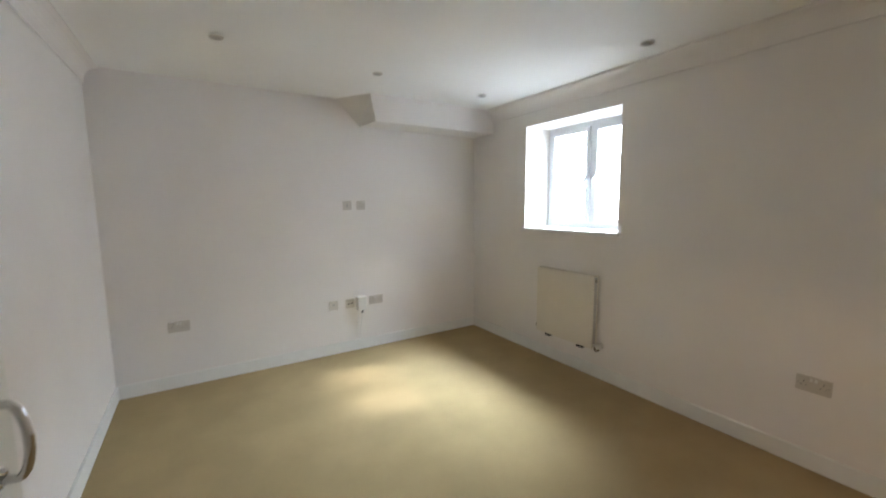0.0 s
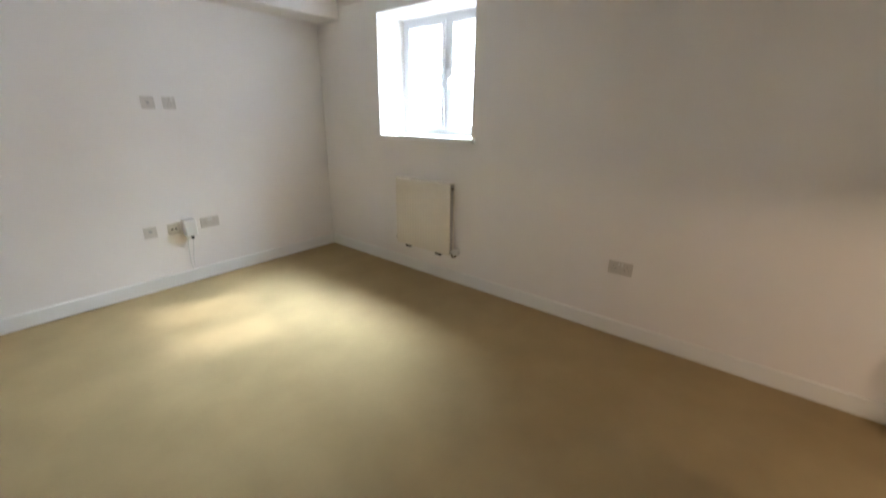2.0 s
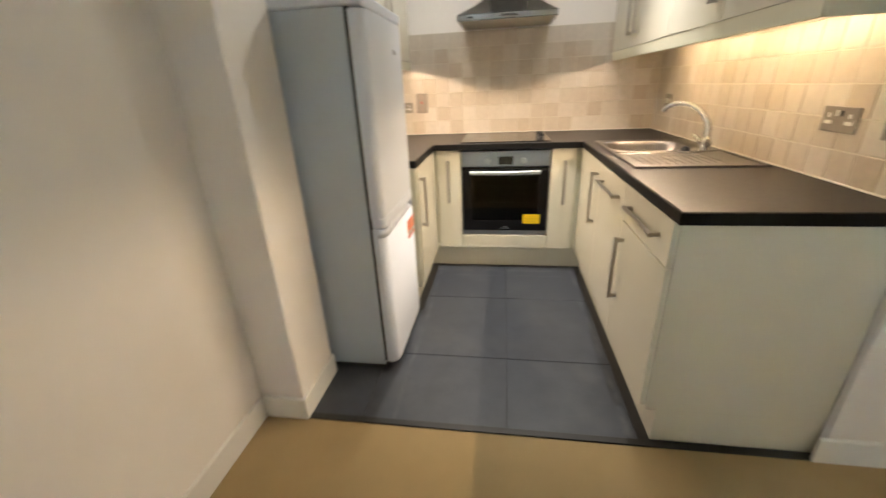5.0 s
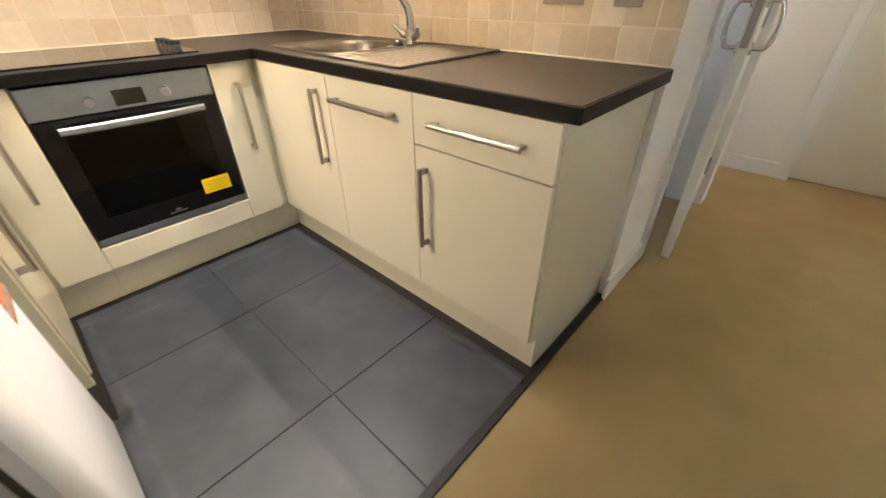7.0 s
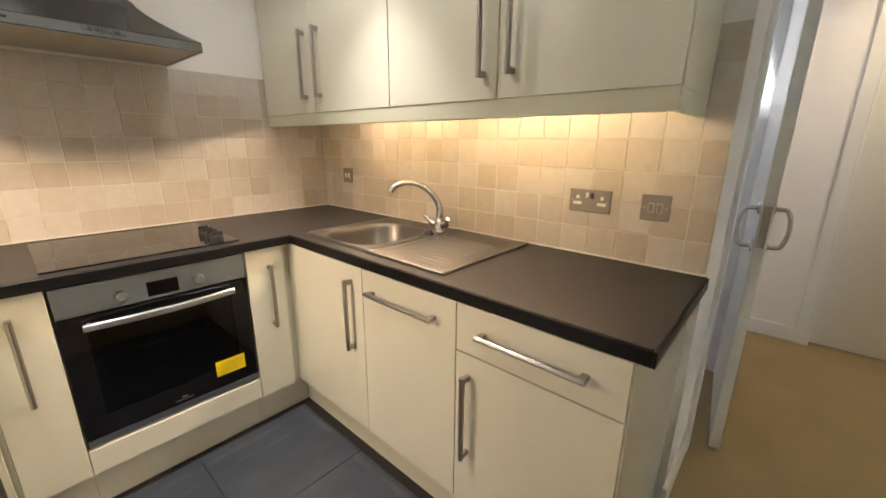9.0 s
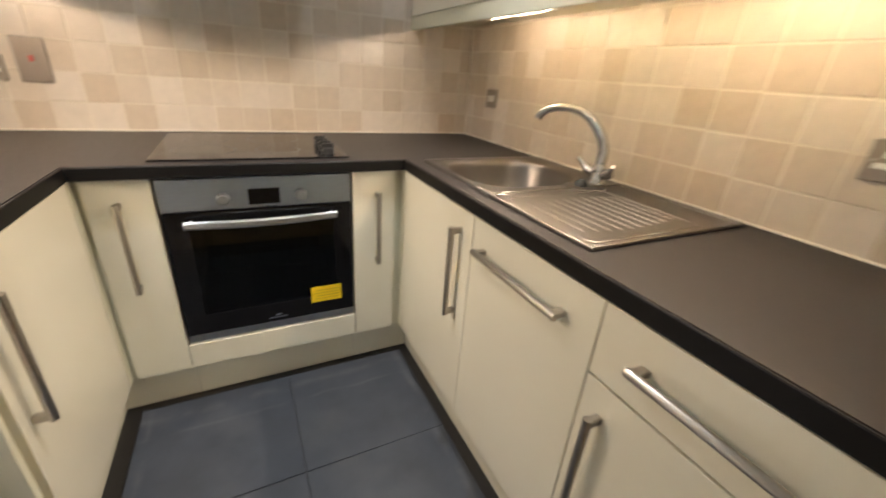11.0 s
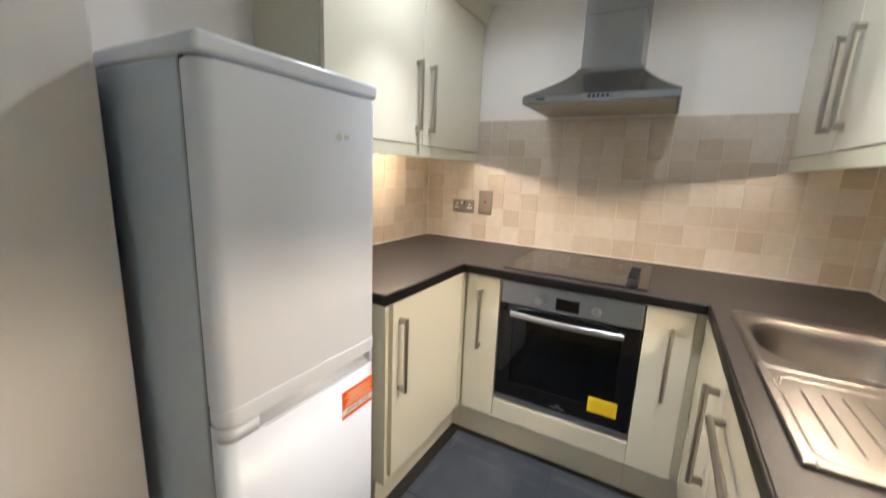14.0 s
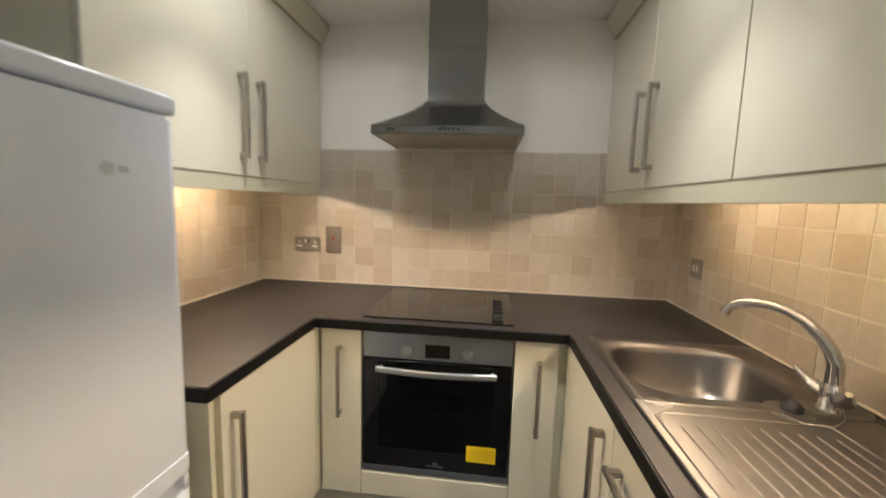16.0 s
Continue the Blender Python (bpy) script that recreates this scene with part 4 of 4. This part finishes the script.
def rounded_door(z0, z1, proud=0.0, y0=None, y1=None, bevel=0.008, bevel_top=True):
    """A door, or a slice of one from y0 to y1, whose front upright edges are well rounded."""
    bm = bmesh.new()
    r = 0.035
    lo, hi = FY0 if y0 is None else y0, FY1 if y1 is None else y1
    prof = [(FX + 0.056, lo), (FX + 0.056, hi)]
    prof += [(FX + r - r * math.sin(a), FY1 - r + r * math.cos(a)) for a in [math.pi / 2 * k / 8 for k in range(9)]] if y1 is None else [(FX, hi)]
    prof += [(FX + r - r * math.cos(a), FY0 + r - r * math.sin(a)) for a in [math.pi / 2 * k / 8 for k in range(9)]] if y0 is None else [(FX, lo)]
    rows = [[bm.verts.new((x, y, z)) for x, y in prof] for z in (z0, z1)]
    for k in range(len(prof)):
        f = bm.faces.new((rows[0][k], rows[0][(k + 1) % len(prof)], rows[1][(k + 1) % len(prof)], rows[1][k]))
        f.smooth = 2 <= k < len(prof) - 1
    caps = [bm.faces.new(rows[0][::-1]), bm.faces.new(rows[1])]
    if bevel:
        edges = [e for f in (caps if bevel_top else caps[:1]) for e in f.edges]
        bmesh.ops.bevel(bm, geom=edges, offset=bevel, segments=3, affect="EDGES", profile=0.5)
    bmesh.ops.recalc_face_normals(bm, faces=bm.faces)
    bmesh.ops.translate(bm, vec=(-proud, 0, 0), verts=bm.verts)
    return bm


part("gasket", box((FX + 0.055, FY0 + 0.005, 0.05), (FX + 0.070, FY1 - 0.006, 1.535)), M_DARK, fridge)
upper = part("fridge_door", rounded_door(0.768, 1.528), M_APPLIANCE, fridge)
part("door_lip", rounded_door(0.730, 0.773, 0.003, bevel=0.004), M_APPLIANCE, upper)
lower = part("freezer_door", rounded_door(0.045, 0.688, bevel_top=False), M_APPLIANCE, fridge)
GY0, GY1 = FY0 + 0.036, FY1 - 0.088
part("grip_end", rounded_door(0.688, 0.724, y0=GY1, bevel=0), M_APPLIANCE, lower)
part("grip_end", rounded_door(0.688, 0.724, y1=GY0, bevel=0), M_APPLIANCE, lower)
bm = bmesh.new()
scoop = [(0.004, 0.688), (0.009, 0.6895), (0.018, 0.696), (0.026, 0.706), (0.030, 0.718), (0.031, 0.7255), (0.056, 0.7255), (0.056, 0.688)]
rows = [[bm.verts.new((FX + px, y, z)) for px, z in scoop] for y in (GY0, GY1)]
for k in range(len(scoop)):
    f = bm.faces.new((rows[0][k], rows[0][(k + 1) % len(scoop)], rows[1][(k + 1) % len(scoop)], rows[1][k]))
    f.smooth = k < 5
bm.faces.new(rows[0][::-1])
bm.faces.new(rows[1])
bmesh.ops.recalc_face_normals(bm, faces=bm.faces)
part("grip_recess", bm, M_APPLIANCE, lower)
part("grip_lip", tube([(FX + 0.004, GY0, 0.688), (FX + 0.0015, GY0 + 0.02, 0.6875), (FX + 0.0015, GY1 - 0.02, 0.6875), (FX + 0.004, GY1, 0.688)], 0.0035, 10), M_APPLIANCE, lower)
sticker = part("sticker", box((FX - 0.0012, 1.280, 0.540), (FX - 0.0002, 1.424, 0.636)), M_ORANGE, lower, "orange warning sticker")
part("sticker_band", box((FX - 0.0016, 1.280, 0.553), (FX - 0.0010, 1.424, 0.574)), M_WHITE, sticker)
for k in range(5):
    part("print_line", box((FX - 0.0016, 1.288 + 0.006 * (k % 2), 0.583 + 0.0095 * k), (FX - 0.0010, 1.412 - 0.008 * (k % 3), 0.5865 + 0.0095 * k)), M_PALE, sticker)
txt = bpy.data.curves.new("caption", "FONT")
txt.body, txt.size, txt.align_x, txt.align_y = "IMPORTANT", 0.019, "CENTER", "CENTER"
txt.materials.append(M_DARK)
cap = new("caption", txt)
cap.parent = sticker
cap.matrix_basis = Matrix.Translation((FX - 0.0020, 1.352, 0.5635)) @ Matrix(((0, 0, -1, 0), (-1, 0, 0, 0), (0, 1, 0, 0), (0, 0, 0, 1)))
part("badge", tube([(FX + 0.0002, 1.425, 1.412), (FX - 0.0012, 1.425, 1.412)], 0.012, 20), M_MARK, upper, "small silver badge")
part("badge", box((FX - 0.0008, 1.385, 1.406), (FX + 0.0002, 1.406, 1.418)), M_MARK, upper)

# ---------------------------------------------------------------- sink and tap
sink = thing("sink", "stainless steel inset sink with one bowl and ribbed drainer", "sink")
sink.location = (0, 0.032, 0)


def rounded_ring(bm, x0, x1, y0, y1, r, z, n=8):
    vs = []
    for cx, cy, s in ((x1 - r, y1 - r, 0), (x0 + r, y1 - r, 1), (x0 + r, y0 + r, 2), (x1 - r, y0 + r, 3)):
        for k in range(n):
            a = math.pi / 2 * (s + k / (n - 1))
            vs.append(bm.verts.new((cx + r * math.cos(a), cy + r * math.sin(a), z)))
    return vs


def loft(bm, rings, smooth=True):
    for a, b in zip(rings, rings[1:]):
        for k in range(len(a)):
            f = bm.faces.new((a[k], a[(k + 1) % len(a)], b[(k + 1) % len(b)], b[k]))
            f.smooth = smooth


SX0, SX1, SY0, SY1 = 0.030, 0.556, 0.648, 1.478
bm = bmesh.new()
rings = [rounded_ring(bm, SX0, SX1, SY0, 1.10, 0.02, 0.9115), rounded_ring(bm, SX0 + 0.004, SX1 - 0.004, SY0 + 0.004, 1.10, 0.02, 0.9195),
         rounded_ring(bm, SX0 + 0.020, SX1 - 0.020, SY0 + 0.020, 1.098, 0.02, 0.9195), rounded_ring(bm, SX0 + 0.028, SX1 - 0.028, SY0 + 0.028, 1.096, 0.03, 0.9150),
         rounded_ring(bm, 0.112, 0.528, 0.692, 1.056, 0.13, 0.9150), rounded_ring(bm, 0.118, 0.522, 0.698, 1.050, 0.125, 0.908),
         rounded_ring(bm, 0.124, 0.516, 0.704, 1.044, 0.12, 0.890), rounded_ring(bm, 0.136, 0.504, 0.716, 1.032, 0.11, 0.790),
         rounded_ring(bm, 0.160, 0.480, 0.740, 1.008, 0.09, 0.765), rounded_ring(bm, 0.285, 0.355, 0.840, 0.910, 0.035, 0.760)]
loft(bm, rings)
bm.faces.new(rings[-1])
bmesh.ops.recalc_face_normals(bm, faces=bm.faces)
part("bowl", bm, M_SINK, sink)
part("waste", tube([(0.32, 0.875, 0.7605), (0.32, 0.875, 0.764)], [0.034, 0.030], 24), M_CHROME, sink)
bm = bmesh.new()
add_box(bm, (SX0 + 0.001, 1.097, 0.9105), (SX1 - 0.001, SY1, 0.9145), 0.001, 1)
part("drainer", bm, M_SINK, sink)
bm = bmesh.new()
for lo, hi in (((SX0, 1.095, 0.911), (SX0 + 0.018, SY1, 0.9195)), ((SX1 - 0.018, 1.095, 0.911), (SX1, SY1, 0.9195)), ((SX0 + 0.018, SY1 - 0.018, 0.911), (SX1 - 0.018, SY1, 0.9195))):
    add_box(bm, lo, hi, 0.003, 2)
part("drainer_rim", bm, M_SINK, sink)
for k in range(10):
    xx = 0.196 + 0.033 * k
    y0 = 1.165 + 0.018 * abs(k - 4.5) / 4.5
    y1 = 1.425 - 0.020 * (abs(k - 4.5) / 4.5) ** 2
    part("drainer_rib", tube([(xx, y0, 0.9105), (xx, y0 + 0.02, 0.9128), (xx, y1 - 0.02, 0.9128), (xx, y1, 0.9105)], 0.0036, 10), M_SINK, sink)


def bead(points, closed=True, r=0.0036):
    """A soft pressed line in the steel along a chain of points."""
    chain = points + points[:1] if closed else points
    return tube([(x, y, 0.9128) for x, y in chain], r, 8, not closed)


loop = []
for cx, cy, s in ((0.505, 1.425, 0), (0.192, 1.425, 1), (0.192, 1.165, 2), (0.505, 1.165, 3)):
    loop += [(cx + 0.026 * math.cos(math.pi / 2 * (s + k / 5)), cy + 0.026 * math.sin(math.pi / 2 * (s + k / 5))) for k in range(6)]
part("drainer_bead", bead(loop), M_SINK, sink)
part("drainer_curve", bead([(0.530, 1.190), (0.520, 1.150), (0.500, 1.128), (0.478, 1.118), (0.466, 1.100)], False), M_SINK, sink)
part("tap_hole_cover", tube([(0.502, 1.088, 0.9146), (0.502, 1.088, 0.9162), (0.502, 1.088, 0.9168)], [0.020, 0.018, 0.012], 20), M_SINK, sink)

tap = thing("mixer_tap", "chrome mixer tap with a swan-neck spout", "tap")
tap.location = (0, 0.032, 0)
TX, TY = 0.104, 1.056
part("base", tube([(TX, TY, 0.912), (TX, TY, 0.918), (TX, TY, 0.922), (TX, TY, 0.955), (TX, TY, 0.972), (TX, TY, 0.985)], [0.028, 0.028, 0.022, 0.023, 0.021, 0.013], 20), M_CHROME, tap)
dx, dy = 0.174, -0.135
spout = [(TX, TY, 0.975), (TX, TY, 1.020)]
for s, z in ((0.05, 1.052), (0.14, 1.082), (0.28, 1.112), (0.44, 1.131), (0.60, 1.138), (0.75, 1.136), (0.88, 1.127), (0.96, 1.114), (1.0, 1.098)):
    spout.append((TX + dx * s, TY + dy * s, z))
part("spout", tube(spout, [0.018, 0.0165, 0.0155, 0.0145, 0.0135, 0.0125] + [0.0118] * 4 + [0.0135], 14), M_CHROME, tap)
for s in (-1, 1):
    part("lever", tube([(TX, TY + s * 0.018, 0.945), (TX + 0.008, TY + s * 0.045, 0.955), (TX + 0.015, TY + s * 0.055, 0.965), (TX + 0.030, TY + s * 0.075, 0.985)], [0.016, 0.017, 0.009, 0.006], 14), M_CHROME, tap)
plug = thing("sink_plug", "black rubber plug lying on a steel disc", "plug")
plug.location = (0, 0.032, 0)
part("disc", tube([(0.215, 1.088, 0.9150), (0.215, 1.088, 0.9185)], [0.046, 0.045], 28), M_SINK, plug)
part("stopper", tube([(0.205, 1.085, 0.9185), (0.205, 1.085, 0.928), (0.205, 1.085, 0.936), (0.205, 1.085, 0.940)], [0.022, 0.021, 0.013, 0.010], 18), M_BLACK_PLASTIC, plug)
part("chain", tube([(0.245, 1.110, 0.9185), (0.225, 1.145, 0.918), (0.170, 1.150, 0.918), (0.125, 1.120, 0.919), (0.100, 1.085, 0.925)], 0.0018, 6), M_CHROME, plug)

# ---------------------------------------------------------------- ceiling lights


def downlight(x, y, z, lit, label):
    ob = thing("downlight", label, "downlight", "recessed ceiling lights")
    part("bezel", tube([(x, y, z - 0.0005), (x, y, z - 0.004), (x, y, z - 0.006)], [0.038, 0.037, 0.031], 28), M_PLATE, ob)
    part("lamp", tube([(x, y, z - 0.0062), (x, y, z - 0.0085)], [0.026, 0.024], 20), M_LAMP if lit else M_GREY, ob)
    return ob


for xx, yy in ((-0.452, 5.508), (0.586, 5.633), (1.631, 5.723), (-0.393, 4.65), (0.704, 4.217), (1.775, 4.284)):
    downlight(xx, yy, CEIL, False, "unlit recessed downlight with a metal bezel")
# The second fitting here is unseen, added along with its lamps.
for sx, sy in KITCHEN_SPOTS:
    downlight(sx, sy, KCEIL, True, "lit recessed downlight in the kitchen ceiling")
downlight(-1.62, 2.95, CEIL, True, "lit recessed downlight in the hall ceiling")

# ---------------------------------------------------------------- kitchen floor tiles


def shared_box(name, size, bevel, mat):
    bm = box([-s / 2 for s in size], [s / 2 for s in size], bevel, 1)
    me = bpy.data.meshes.new(name)
    bm.to_mesh(me)
    bm.free()
    me.materials.append(mat)
    return me


tile_mesh = shared_box("floor_tile", (0.597, 0.597, 0.008), 0.0012, M_SLATE)
for ix in range(-2, 2):
    for iy in range(-3, 0):
        cx, cy = 1.077 + 0.6 * (ix + 0.5), 1.663 + 0.6 * (iy + 0.5)
        if cx < -0.1 or cy < -0.2:
            continue
        ob = new("floor_tile", tile_mesh)
        ob.location = (cx, cy, -0.004)
        ob.parent = kitchen_floor
cut_mesh = shared_box("floor_tile", (0.597, 0.432, 0.008), 0.0012, M_SLATE)
for ix in range(-2, 2):
    ob = new("floor_tile", cut_mesh)
    ob.location = (1.077 + 0.6 * (ix + 0.5), 1.6645 + 0.216, -0.004)
    ob.parent = kitchen_floor

for lo, hi in (((0.5455, 0.559, -0.001), (0.585, 2.096, 0.002)), ((0.586, 0.559, -0.001), (1.580, 0.590, 0.002)), ((1.581, 0.559, -0.001), (1.630, 1.235, 0.002))):
    part("edging_strip", box(lo, hi), M_BLACK_TRIM, kitchen_floor, "dark edging strip along the plinths")

# ---------------------------------------------------------------- splashback tiles
TP = 0.1035
rng = random.Random(7)
wall_tile = shared_box("wall_tile", (0.1, 0.1, 0.006), 0.0018, M_TILE)


def splashback(wall, side, a0, a1, rows, first, pitch):
    """Tiles from a0 to a1 in rows, with a cut tile of width first at the start and another at the end."""
    part("grout", side_box(side, a0, a1, -0.006, -0.0022, WT, WT + TP * rows), M_GROUT, wall)
    cuts = [a0, a0 + first]
    while cuts[-1] + pitch < a1 - 0.02:
        cuts.append(cuts[-1] + pitch)
    cuts.append(a1)
    for r in range(rows):
        for c0, c1 in zip(cuts, cuts[1:]):
            ob = new("wall_tile", wall_tile)
            px, py, pz = side_point(side, (c0 + c1) / 2 + rng.uniform(-0.0008, 0.0008), -0.003 + rng.uniform(-0.0006, 0.0006), WT + TP * (r + 0.5) + rng.uniform(-0.0008, 0.0008))
            turn = {"W": (0, 90, 0), "E": (0, 90, 0), "S": (90, 0, 0)}[side]
            wide = (c1 - c0 - 0.0035) / 0.1
            ob.matrix_basis = pose(px, py, pz, turn[0] + rng.uniform(-0.2, 0.2), turn[1] + rng.uniform(-0.2, 0.2), turn[2]) @ Matrix.Diagonal((wide, 1, 1, 1) if side == "S" else (1, wide, 1, 1))
            ob.parent = wall


splashback(wall_south, "S", 0.0, XE, 7, 0.064, 0.105)
splashback(wall_kitchen_west, "W", 0.0, 2.118, 7, 0.071, 0.104)
splashback(wall_kitchen_east, "E", 0.0, 1.24, 5, 0.060, 0.104)
